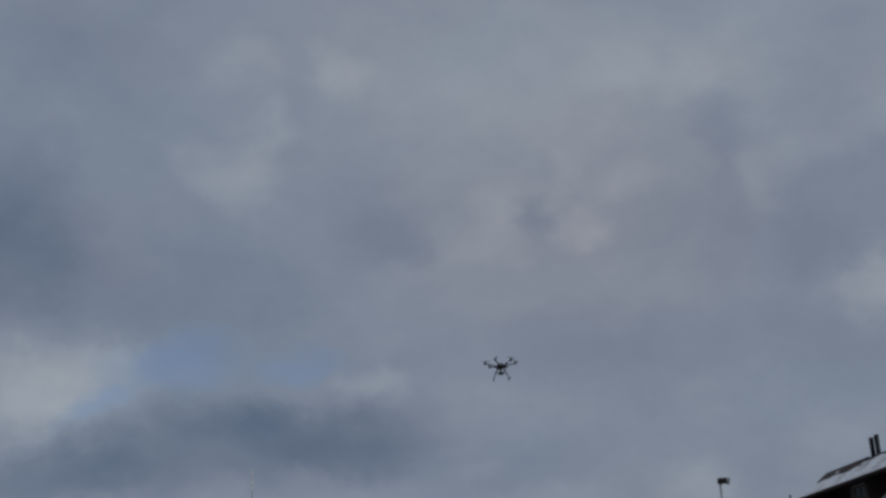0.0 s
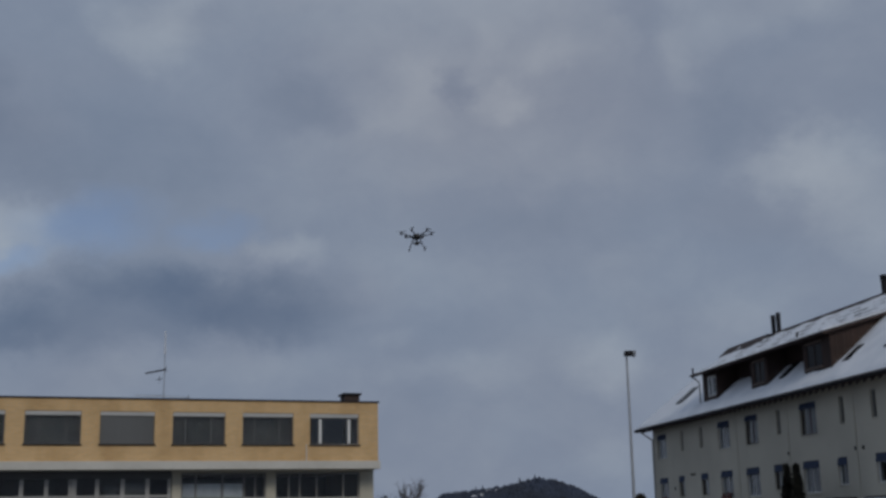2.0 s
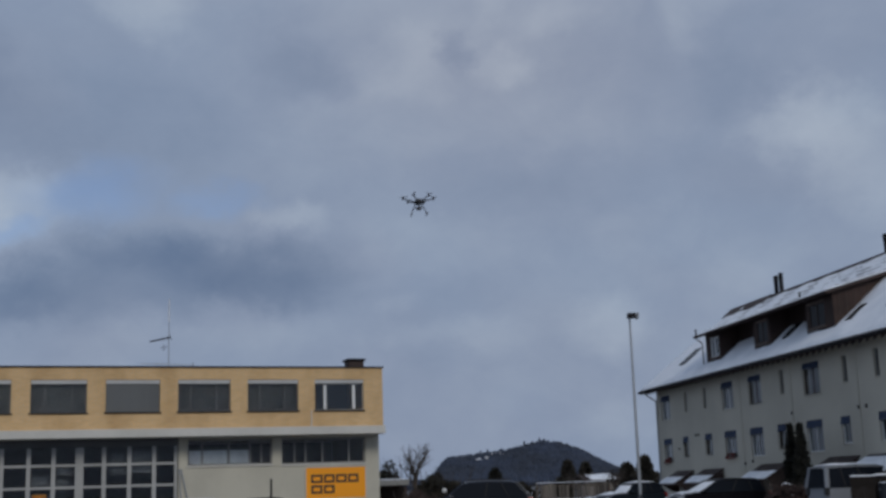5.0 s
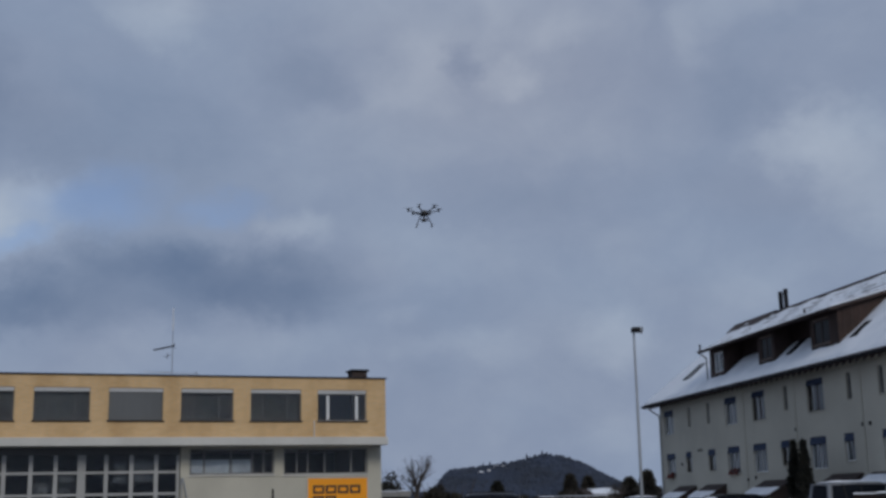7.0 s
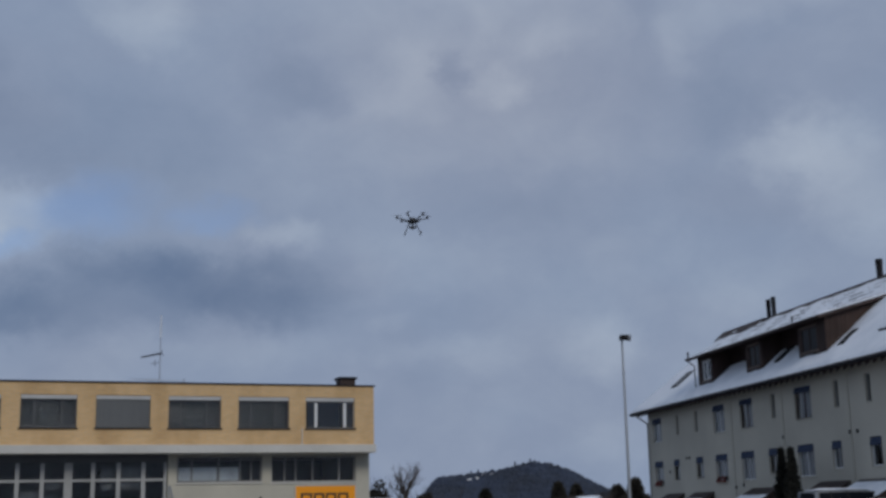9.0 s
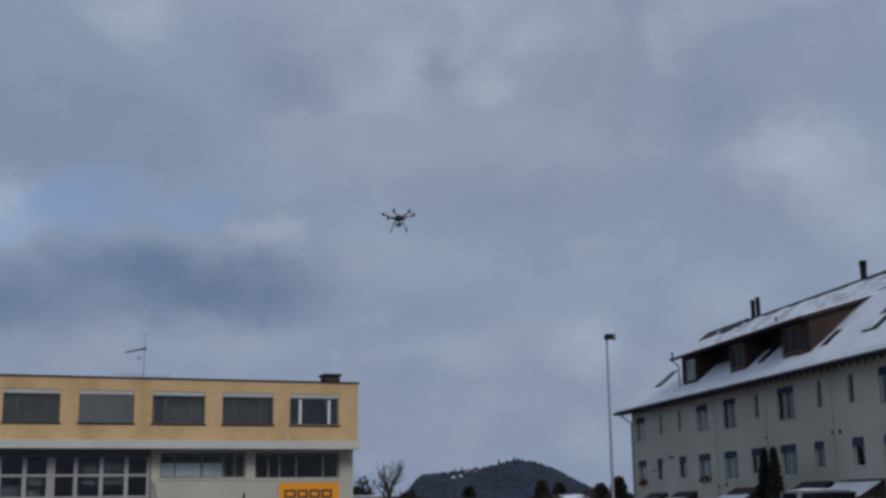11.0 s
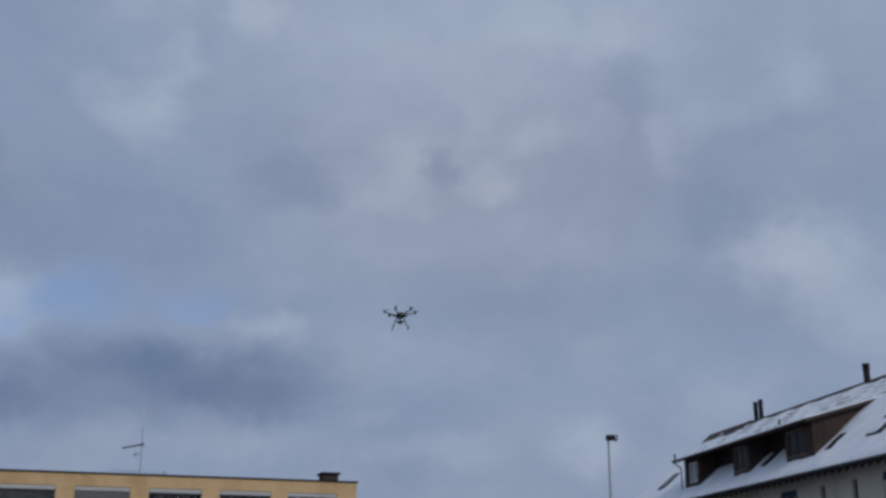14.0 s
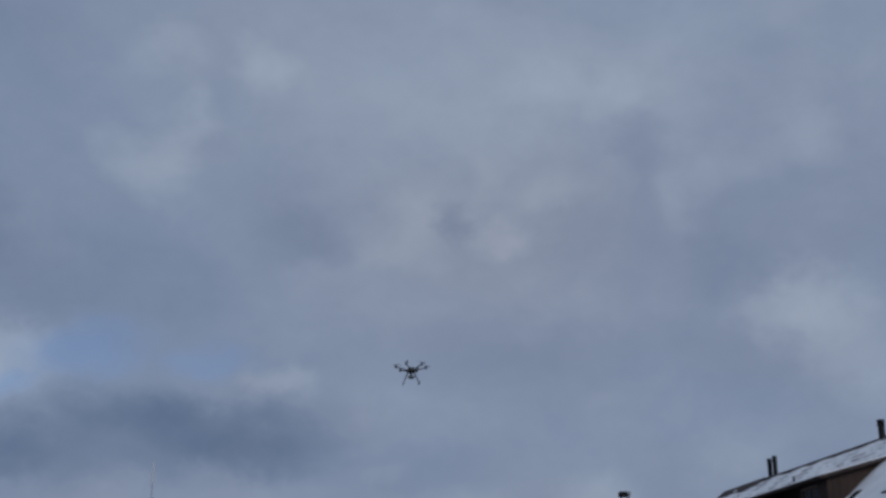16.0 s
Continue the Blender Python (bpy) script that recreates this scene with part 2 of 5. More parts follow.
GALVANISED = material("galvanised_steel", (0.42, 0.44, 0.46), 0.45, metal=0.6, var=0.1)
ORANGE = material("orange_sign_face", (1.0, 0.37, 0.0), 0.5, var=0.01, bump=0)
SIGN_BLACK = material("black_lettering_film", (0.02, 0.02, 0.02), 0.5, var=0.05, bump=0)
GLASS = glass_material("window_glass")
CAR_GLASS = glass_material("tinted_car_glass", (0.35, 0.38, 0.40))
RUBBER = material("tyre_rubber", (0.02, 0.02, 0.02), 0.85, var=0.15)
ALLOY = material("light_alloy", (0.36, 0.36, 0.37), 0.5, metal=0.5, var=0.12, bump=0)
BARK = material("bark", (0.07, 0.055, 0.045), 0.95, var=0.25, big=2, small=20, bump=0.5)
TWIG = material("bare_twigs", (0.075, 0.06, 0.05), 0.95, var=0.25)
THUJA = material("dark_evergreen", (0.022, 0.022, 0.016), 0.9, var=0.25, big=1.5, small=8, island=0.35)
SHRUB = material("winter_shrub", (0.045, 0.04, 0.03), 0.95, var=0.3, island=0.4)
RED_SHRUB = material("red_brown_shrub", (0.085, 0.056, 0.05), 0.95, var=0.3, island=0.4)
# The haze over the far hill and woods is mixed into these blue colours.
HAZED_FOREST = material("hazed_winter_forest", (0.041, 0.054, 0.086), 0.95, var=0.15, big=0.02, small=0.2, bump=0, island=0.16, other=(0.034, 0.042, 0.060))
HAZED_HILL = material("hazed_wooded_hillside", (0.055, 0.068, 0.088), 0.95, var=0.25, big=0.02, small=0.1, bump=0)
RED_LAMP = material("red_lamp_glass", (0.24, 0.016, 0.012), 0.2, var=0.05, bump=0)
HEADLAMP = material("clear_lamp_glass", (0.36, 0.38, 0.40), 0.4, var=0.15, bump=0, metal=0.1)
PLATE = material("white_plate", (0.5, 0.5, 0.49), 0.5, var=0.03, bump=0)
GERANIUM = material("red_flowers", (0.22, 0.06, 0.045), 0.8, var=0.3, small=20)
FENCE_WOOD = plank_material("weathered_fence", (0.026, 0.021, 0.018), (0.018, 0.015, 0.013))
FENCE_WOOD.node_tree.nodes["Principled BSDF"].inputs["Specular IOR Level"].default_value = 0.1
BIN_GREY = material("grey_bin_plastic", (0.022, 0.027, 0.036), 0.6, var=0.12, spec=0.2)


def ground_material():
    """Wet asphalt with trodden snow lying in patches on it, more of it away from the yard."""
    m = material("wet_asphalt", (0.055, 0.056, 0.06), 0.6, var=0.2, big=0.3, small=30, bump=0.3)
    nt = m.node_tree
    N, L = nt.nodes.new, nt.links.new
    b = nt.nodes["Principled BSDF"]
    old = b.inputs["Base Color"].links[0].from_socket
    co = N("ShaderNodeTexCoord").outputs["Object"]
    mp = N("ShaderNodeMapping")
    mp.inputs["Scale"].default_value = (0.16, 0.4, 1)
    L(co, mp.inputs["Vector"])
    n = N("ShaderNodeTexNoise")
    n.inputs["Scale"].default_value, n.inputs["Detail"].default_value = 1.0, 6
    L(mp.outputs[0], n.inputs["Vector"])
    sep = N("ShaderNodeSeparateXYZ")
    L(co, sep.inputs[0])
    side = N("ShaderNodeMapRange")
    side.inputs["From Min"].default_value, side.inputs["From Max"].default_value = -3.0, 9.0
    side.inputs["To Min"].default_value, side.inputs["To Max"].default_value = -0.25, 0.03
    L(sep.outputs["X"], side.inputs["Value"])
    add = N("ShaderNodeMath")
    L(n.outputs["Fac"], add.inputs[0])
    L(side.outputs["Result"], add.inputs[1])
    ramp = N("ShaderNodeValToRGB")
    ramp.color_ramp.elements[0].position, ramp.color_ramp.elements[1].position = 0.5, 0.58
    L(add.outputs[0], ramp.inputs["Fac"])
    mix = N("ShaderNodeMix")
    mix.data_type = "RGBA"
    mix.inputs["B"].default_value = (0.74, 0.76, 0.79, 1)
    L(ramp.outputs["Color"], mix.inputs["Factor"])
    L(old, mix.inputs["A"])
    L(mix.outputs["Result"], b.inputs["Base Color"])
    return m


GROUND = ground_material()


# ---- mesh helpers ----
def link_mesh(name, bm, mat):
    me = bpy.data.meshes.new(name)
    bmesh.ops.recalc_face_normals(bm, faces=bm.faces)
    bm.to_mesh(me)
    bm.free()
    for mm in (mat if isinstance(mat, (list, tuple)) else [mat]):
        me.materials.append(mm)
    return new(name, me)


def part(name, bm, mat, parent, label=""):
    ob = link_mesh(name, bm, mat)
    ob.parent = parent
    return tagged(ob, label)


def thing(name, m, label, category, group="", kind=""):
    ob = new(name)
    ob.matrix_world = m
    ob.empty_display_size = 0.3
    return tagged(ob, label, category, group, kind)


def smooth(ob):
    for p in ob.data.polygons:
        p.use_smooth = True
    ob.data.set_sharp_from_angle(angle=radians(38))
    return ob


def box(bm, x0, x1, y0, y1, z0, z1, bevel=0.0):
    vs = [bm.verts.new((x, y, z)) for z in (z0, z1) for y in (y0, y1) for x in (x0, x1)]
    fs = [bm.faces.new([vs[i] for i in f]) for f in ((0, 2, 3, 1), (4, 5, 7, 6), (0, 1, 5, 4), (2, 6, 7, 3), (0, 4, 6, 2), (1, 3, 7, 5))]
    if bevel:
        es = list({e for f in fs for e in f.edges})
        bmesh.ops.bevel(bm, geom=es, offset=bevel, segments=2, affect="EDGES", profile=0.6)
    return bm


def boxed(*args, bevel=0.0):
    return box(bmesh.new(), *args, bevel=bevel)


def rod(bm, a, b, r0, r1=None, n=8):
    a, b = Vector(a), Vector(b)
    r1 = r0 if r1 is None else r1
    q = (b - a).to_track_quat("Z", "Y")
    rings = []
    for p, r in ((a, r0), (b, r1)):
        rings.append([bm.verts.new(p + q @ Vector((r * math.cos(2 * math.pi * i / n), r * math.sin(2 * math.pi * i / n), 0))) for i in range(n)])
    for i in range(n):
        j = (i + 1) % n
        bm.faces.new((rings[0][i], rings[0][j], rings[1][j], rings[1][i]))
    bm.faces.new(rings[0][::-1])
    bm.faces.new(rings[1])
    return bm


def extrude_profile(bm, pts, y0, y1, top_in=0.0, z_ref=None):
    """A side view (x, z) drawn out from y0 to y1."""
    a = [bm.verts.new((x, y0, z)) for x, z in pts]
    b = [bm.verts.new((x, y1, z)) for x, z in pts]
    n = len(pts)
    for i in range(n):
        j = (i + 1) % n
        bm.faces.new((a[i], a[j], b[j], b[i]))
    bm.faces.new(a[::-1])
    bm.faces.new(b)
    return bm


def wall_mesh(x0, x1, z0, z1, thick, holes):
    """An upright wall along x, its outer face at y = 0, with openings (x0, x1, z0, z1) through it."""
    xs = sorted({x0, x1, *(h[0] for h in holes), *(h[1] for h in holes)})
    zs = sorted({z0, z1, *(h[2] for h in holes), *(h[3] for h in holes)})
    xs, zs = [x for x in xs if x0 <= x <= x1], [z for z in zs if z0 <= z <= z1]
    bm = bmesh.new()
    cache = {}

    def v(i, k, y):
        if (i, k, y) not in cache:
            cache[i, k, y] = bm.verts.new((xs[i], y, zs[k]))
        return cache[i, k, y]

    nx, nz = len(xs) - 1, len(zs) - 1

    def solid(i, k):
        if not (0 <= i < nx and 0 <= k < nz):
            return False
        cx, cz = (xs[i] + xs[i + 1]) / 2, (zs[k] + zs[k + 1]) / 2
        return not any(h[0] < cx < h[1] and h[2] < cz < h[3] for h in holes)

    for i in range(nx):
        for k in range(nz):
            if not solid(i, k):
                continue
            for y in (0.0, thick):
                bm.faces.new((v(i, k, y), v(i + 1, k, y), v(i + 1, k + 1, y), v(i, k + 1, y)))
            for di, dk, p, q in ((-1, 0, (i, k), (i, k + 1)), (1, 0, (i + 1, k), (i + 1, k + 1)), (0, -1, (i, k), (i + 1, k)), (0, 1, (i, k + 1), (i + 1, k + 1))):
                if not solid(i + di, k + dk):
                    bm.faces.new((v(*p, 0.0), v(*q, 0.0), v(*q, thick), v(*p, thick)))
    return bm


def frame_mesh(x0, x1, z0, z1, y0, y1, w, mullions=(), transoms=()):
    """A window frame with upright mullions at the given x and transoms at the given z."""
    bm = bmesh.new()
    for a, b in ((x0, x0 + w), (x1 - w, x1)):
        box(bm, a, b, y0, y1, z0, z1)
    for a, b in ((z0, z0 + w), (z1 - w, z1)):
        box(bm, x0 + w, x1 - w, y0, y1, a, b)
    for x in mullions:
        box(bm, x - w / 2, x + w / 2, y0 + 0.003, y1 - 0.003, z0 + w, z1 - w)
    for z in transoms:
        box(bm, x0 + w, x1 - w, y0 + 0.006, y1 - 0.006, z - w / 2, z + w / 2)
    return bm


def pane(bm, x0, x1, y, z0, z1):
    return box(bm, x0, x1, y, y + 0.008, z0, z1)


# ---- ground ----
def build_ground():
    bm = bmesh.new()
    xs = [-3000, -800, -200, -60] + [x for x in range(-30, 31, 3)] + [60, 200, 800, 3000]
    ys = [-3000, -600, -100, -20] + [y for y in range(0, 121, 5)] + [180, 400, 1000, 4500]
    grid = [[bm.verts.new((x, y, 0.0 if abs(x) > 30 or y > 130 else 0.02 * noise.noise(Vector((x * .2, y * .2, 0))))) for x in xs] for y in ys]
    for j in range(len(ys) - 1):
        for i in range(len(xs) - 1):
            bm.faces.new((grid[j][i], grid[j][i + 1], grid[j + 1][i + 1], grid[j + 1][i]))
    tagged(link_mesh("ground", bm, GROUND), "wet dark asphalt with patches of trodden snow", "ground", kind="structure")


build_ground()

# ---- the yellow brick commercial building with its flat roof ----
BRICK_AT = pose(-3.75, 50.0, 0, 0, 0, 21.3)  # x runs along the front to its right-hand corner, y into the building


def upper_window(parent, x0, x1, z0, z1, style):
    white = style["frame"] == WHITE
    cuts, half = ((0.22, 0.81), 0.055) if white else ((0.25, 0.74), 0.035)
    w = part("window", frame_mesh(x0, x1, z0, z1 - 0.16, 0.12, 0.19, 0.03 if white else 0.055), GREY_PAINT if white else style["frame"], parent, style["label"])
    for k in cuts:
        xm = x0 + (x1 - x0) * k
        part("mullion", boxed(xm - half, xm + half, 0.123, 0.187, z0 + 0.055, z1 - 0.215), style["frame"], w)
    xs = [x0 + 0.05, *(x0 + (x1 - x0) * k for k in cuts), x1 - 0.05]
    for k in range(3):
        part("pane", pane(bmesh.new(), xs[k] + 0.02, xs[k + 1] - 0.02, 0.15, z0 + 0.05, z1 - 0.2), CLEAR if white else GLASS, w)
    if not white:
        part("drape", boxed(x0 + 0.06, x1 - 0.06, 0.27, 0.29, z0 + 0.02, z1 - 0.18), DRAPE, w, "dull grey drape behind the panes")
    part("shutter_box", boxed(x0 + 0.01, x1 - 0.01, 0.03, 0.2, z1 - 0.16, z1 - 0.005, bevel=0.012), SHUTTER_BOX, w, "grey-white roller shutter box")
    part("sill", boxed(x0 - 0.05, x1 + 0.05, -0.06, 0.1, z0 - 0.06, z0 - 0.002, bevel=0.012), style["sill"], w)
    if style["blind"]:
        z, slat = z1 - 0.17, None
        while z > z0 + style["blind"]:
            if slat is None:
                slat = part("slat", boxed(x0 + 0.02, x1 - 0.02, 0.075, 0.1, -0.055, 0.0), SHUTTER, w, "grey blind slat, let down")
                slat.location.z = z
            else:
                o = new("slat", slat.data)
                o.parent, o.location = w, (0, 0, z)
            z -= 0.06
    return w


def build_brick_building():
    b = thing("commercial_building", BRICK_AT, "two-storey flat-roofed building, yellow brick over a glazed cream ground floor", "building")
    left, deep = -27.0, 14.0
    wins = [(-0.81 - 2.03 - 2.71 * k, -0.81 - 2.71 * k) for k in range(9)]
    holes = [(a, c, 4.78, 6.01) for a, c in wins]
    part("upper_wall", wall_mesh(left, 0.0, 4.12, 6.47, 0.3, holes), BRICK, b, "yellow brick wall with dark weather stains")
    part("gable_wall", boxed(-0.3, 0.0, 0.303, deep, 4.12, 6.47), BRICK, b)
    part("roof_edge", boxed(left - 0.05, 0.06, -0.06, deep + 0.06, 6.473, 6.53, bevel=0.015), DARK_METAL, b, "dark sheet metal roof edge")
    part("canopy", boxed(left, -0.02, -0.38, deep, 3.80, 4.117, bevel=0.02), CONCRETE, b, "pale concrete band between the storeys")
    part("back_wall", boxed(left, 0.0, deep - 0.3, deep, 0.0, 3.797), PLASTER, b)
    part("left_wall", boxed(left, left + 0.3, 0.303, deep - 0.303, 0.0, 3.797), PLASTER, b)
    part("upper_left_wall", boxed(left, left + 0.3, 0.303, deep, 4.12, 6.47), BRICK, b)
    part("upper_back_wall", boxed(left + 0.303, -0.303, deep - 0.3, deep, 4.12, 6.47), BRICK, b)
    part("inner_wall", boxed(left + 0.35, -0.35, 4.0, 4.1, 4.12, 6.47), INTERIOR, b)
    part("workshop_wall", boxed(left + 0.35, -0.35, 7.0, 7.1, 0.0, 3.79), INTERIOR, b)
    for k, (x0, x1) in enumerate(wins):
        if k == 0:
            st = dict(frame=WHITE, sill=DARK_METAL, blind=0, label="window with white frame and bare panes")
        elif k == 3:
            st = dict(frame=SHUTTER, sill=DARK_METAL, blind=0.02, label="window with its grey blind closed")
        else:
            st = dict(frame=DARK_FRAME, sill=DARK_METAL, blind=0, label="dark window with grey frame")
        upper_window(b, x0, x1, 4.78, 6.01, st)
    upper = set(b.children)
    # ground floor: plaster parapet with strip windows on the right, folding doors on the left
    holes = [(-7.78, -4.44, 2.71, 3.72), (-4.06, -0.58, 2.68, 3.72)]
    part("ground_wall", wall_mesh(-8.13, 0.0, 0.0, 3.797, 0.3, holes), PLASTER, b, "cream plaster wall under the strip windows")
    part("end_wall", boxed(-0.3, 0.0, 0.303, deep - 1.01, 0.0, 3.797), PLASTER, b)
    for (x0, x1, z0, z1), mull in zip(holes, ((-7.2, -6.15, -5.3, -4.85), (-3.5, -3.05, -2.35, -1.25))):
        w = part("strip_window", frame_mesh(x0, x1, z0, z1, 0.12, 0.2, 0.06, mull), GREY_FRAME, b, "strip window with grey frame")
        xs = [x0 + 0.04, *mull, x1 - 0.04]
        for p, q in zip(xs, xs[1:]):
            part("pane", pane(bmesh.new(), p + 0.02, q - 0.02, 0.155, z0 + 0.05, z1 - 0.05), GLASS, w)
        part("sill", boxed(x0 - 0.05, x1 + 0.05, -0.05, 0.1, z0 - 0.07, z0 - 0.002, bevel=0.012), CONCRETE, w)
    for x0, x1 in ((-7.7, -7.22), (-7.16, -6.2), (-6.1, -5.35)):
        part("office_blind", boxed(x0, x1, 0.21, 0.23, 2.78, 3.3), BLIND, b, "pale blind behind the strip window")
    # folding doors
    def door(x0, x1, cols, label):
        z0, z1, zb = 0.02, 3.74, 1.18
        d = part("workshop_door", frame_mesh(x0, x1, z0, z1, 0.05, 0.15, 0.11), GREY_PAINT, b, label)
        for x in cols:
            part("mullion", boxed(x - 0.075, x + 0.075, 0.053, 0.147, z0 + 0.11, z1 - 0.11), GREY_PAINT, d)
        for z in (zb, 2.02, 2.84):
            part("transom", boxed(x0 + 0.11, x1 - 0.11, 0.058, 0.142, z - 0.045, z + 0.045), GREY_PAINT, d)
        xs = [x0 + 0.06, *cols, x1 - 0.06]
        for p, q in zip(xs, xs[1:]):
            for za, zc in ((zb, 2.02), (2.02, 2.84), (2.84, z1 - 0.06)):
                part("pane", pane(bmesh.new(), p + 0.03, q - 0.03, 0.09, za + 0.03, zc - 0.03), GLASS, d)
            part("kick_panel", boxed(p + 0.02, q - 0.02, 0.07, 0.12, 0.06, zb - 0.02), DARK_PANEL, d)
        part("lower_board", boxed(x0, x1, 0.0, 0.045, 0.0, zb - 0.04, bevel=0.01), DARK_PANEL, d, "black lower board")
        return d
    door(-11.78, -8.17, (-10.92, -9.98, -9.05), "glazed folding workshop door with pale steel frame")
    door(-15.5, -11.86, (-14.6, -13.65, -12.76), "glazed folding workshop door with pale steel frame")
    door(-19.2, -15.6, (-18.3, -17.4, -16.5), "glazed folding workshop door with pale steel frame")
    # dark strip added for the canopy's shade along the door tops
    part("door_header", boxed(-19.2, -8.17, -0.02, 0.045, 3.5, 3.797, bevel=0.01), DARK_FRAME, b, "dark strip standing for the canopy's shade over the folding doors")
    part("door_pier", boxed(-11.855, -11.785, 0.0, 0.2, 1.18, 3.797), GREY_PAINT, b)
    part("door_pier", boxed(-15.595, -15.505, 0.0, 0.2, 1.18, 3.797), GREY_PAINT, b)
    part("far_wall", boxed(left + 0.303, -19.21, 0.0, 0.3, 0.0, 3.797), PLASTER, b)
    # things seen through the panes
    for x0, x1, z0, z1 in ((-10.62, -10.18, 2.45, 3.26), (-9.88, -9.14, 2.5, 3.32), (-12.62, -12.2, 2.1, 2.3), (-12.5, -12.3, 1.75, 2.0), (-13.5, -12.95, 2.1, 2.45), (-12.6, -12.1, 2.5, 2.75)):
        part("pale_sheet", boxed(x0, x1, 0.2, 0.215, z0, z1), CURTAIN, b, "pale sheet hung inside the glazing, darkened in its base colour")
    part("door_notice", boxed(-10.55, -10.08, -0.012, -0.002, 0.96, 1.14), PLATE, b, "small white notice without legible writing")
    part("machine", boxed(-13.5, -12.95, 0.5, 1.1, 0.02, 1.8, bevel=0.05), ORANGE, b, "orange machine inside the workshop")
    for o in b.children:
        if o not in upper:
            o.location.y += 0.7  # the ground floor stands back under the upper storey
    # roof things that belong to the building
    st = part("roof_stack", boxed(-1.24, -0.60, 0.6, 1.3, 6.533, 6.83, bevel=0.01), WOOD_TRIM, b, "square ventilation stack")
    part("stack_cap", boxed(-1.31, -0.53, 0.52, 1.38, 6.833, 6.92, bevel=0.02), DARK_METAL, st)
    part("wall_lamp", boxed(0.003, 0.1, 0.9, 1.05, 5.3, 5.45, bevel=0.02), DARK_METAL, b)
    dp = bmesh.new()
    rod(dp, (-3.0, -0.05, 4.12), (-3.0, -0.05, 4.78), 0.025)
    part("drain_pipe", dp, CONCRETE, b)
    part("step_block", boxed(-3.95, -3.2, 0.0, 0.69, 0.0, 1.02, bevel=0.02), GREY_FRAME, b, "grey concrete block at the foot of the wall")
    # white brackets at the foot of the wall and at the door jamb
    j = bmesh.new()
    rod(j, (-8.05, 0.6, 2.6), (-7.75, 0.6, 1.25), 0.03)
    rod(j, (-8.12, 0.6, 2.6), (-8.0, 0.6, 1.0), 0.025)
    part("leaning_pipe", j, GALVANISED, b)
    return b


build_brick_building()


def build_sign():
    """Orange company board: the name stands as plain dark shapes."""
    s = thing("company_sign", BRICK_AT @ pose(-3.1, 0.7, 1.29), "orange company board with dark bars, on the cream wall", "sign")
    part("board", boxed(0.0, 2.49, -0.06, -0.004, 0.0, 1.24, bevel=0.012), ORANGE, s)
    part("edge_frame", frame_mesh(-0.02, 2.51, -0.02, 1.26, -0.075, -0.003, 0.03), CONCRETE, s)
    for z, widths in ((0.62, (0.47, 0.44, 0.44, 0.44)), (0.2, (0.46, 0.44))):
        x = 0.22
        for wd in widths:
            part("bar", frame_mesh(x, x + wd, z, z + 0.33, -0.066, -0.0605, 0.085), SIGN_BLACK, s, "dark plain shape on the board")
            x += wd + 0.06


build_sign()


def build_antenna():
    a = thing("roof_antenna", BRICK_AT @ pose(-8.26, 3.0, 6.53), "thin steel aerial mast with a yagi on the flat roof", "antenna")
    bm = bmesh.new()
    rod(bm, (0, 0, 0), (0, 0, 2.15), 0.022, 0.016)
    part("mast", bm, GALVANISED, a)
    bm = bmesh.new()
    rod(bm, (0, 0, 2.15), (0, 0, 3.1), 0.024, 0.018)
    part("whip", bm, WHITE, a, "white fibreglass whip")
    bm = bmesh.new()
    rod(bm, (0.06, 0, 1.5), (-0.78, -0.1, 1.3), 0.036, 0.026)
    for k in range(8):
        f = k / 7
        x, z = -0.72 * f, 1.485 - 0.18 * f
        rod(bm, (x, -0.24 + 0.08 * f, z), (x, 0.24 - 0.08 * f, z), 0.014, n=5)
    for sg in (-1, 1):
        rod(bm, (0.06, 0, 1.5 + 0.03 * sg), (0.1, 0.16 * sg, 1.5 + 0.12 * sg), 0.014, n=5)
    part("yagi", bm, DARK_METAL, a)
    bm = bmesh.new()
    rod(bm, (-0.35, 0, 1.05), (-0.05, 0, 1.12), 0.012, n=5)
    rod(bm, (-0.2, 0, 0.95), (-0.2, 0, 1.2), 0.012, n=5)
    part("dipole", bm, DARK_METAL, a)
    bm = bmesh.new()
    rod(bm, (-1.15, 0, 0.42), (1.0, 0, 0.36), 0.012, n=5)
    rod(bm, (-0.55, 0, 0.4), (-0.05, 0, 0.4), 0.022, n=5)
    rod(bm, (1.0, 0, 0.30), (1.0, 0, 0.44), 0.03, n=5)
    rod(bm, (1.0, 0, 0.0), (1.0, 0, 0.32), 0.01, n=5)
    part("cross_arm", bm, GALVANISED, a)


build_antenna()


# ---- the long apartment house with the snowy roof ----
HOUSE_AT = pose(11.74, 78.0, 0, 0, 0, -79.5)  # x runs along the front towards the car park, y into the house
PITCH = math.tan(radians(40))
EAVE_V, EAVE_Z, RIDGE_V = -0.8, 7.22, 5.0


def roof_z(v):
    return EAVE_Z + PITCH * (v - EAVE_V)


def slab(bm, u0, u1, v0, z0, v1, z1, t, shear=0.0):
    """A sloping slab with its upper face from (v0, z0) to (v1, z1)."""
    pts = [(v0, z0), (v1, z1), (v1, z1 - t), (v0, z0 - t)]
    a = [bm.verts.new((u0 + shear * (v - v0) / (v1 - v0), v, z)) for v, z in pts]
    b = [bm.verts.new((u1, v, z)) for v, z in pts]
    for i in range(4):
        j = (i + 1) % 4
        bm.faces.new((a[i], a[j], b[j], b[i]))
    bm.faces.new(a[::-1])
    bm.faces.new(b)
    return bm


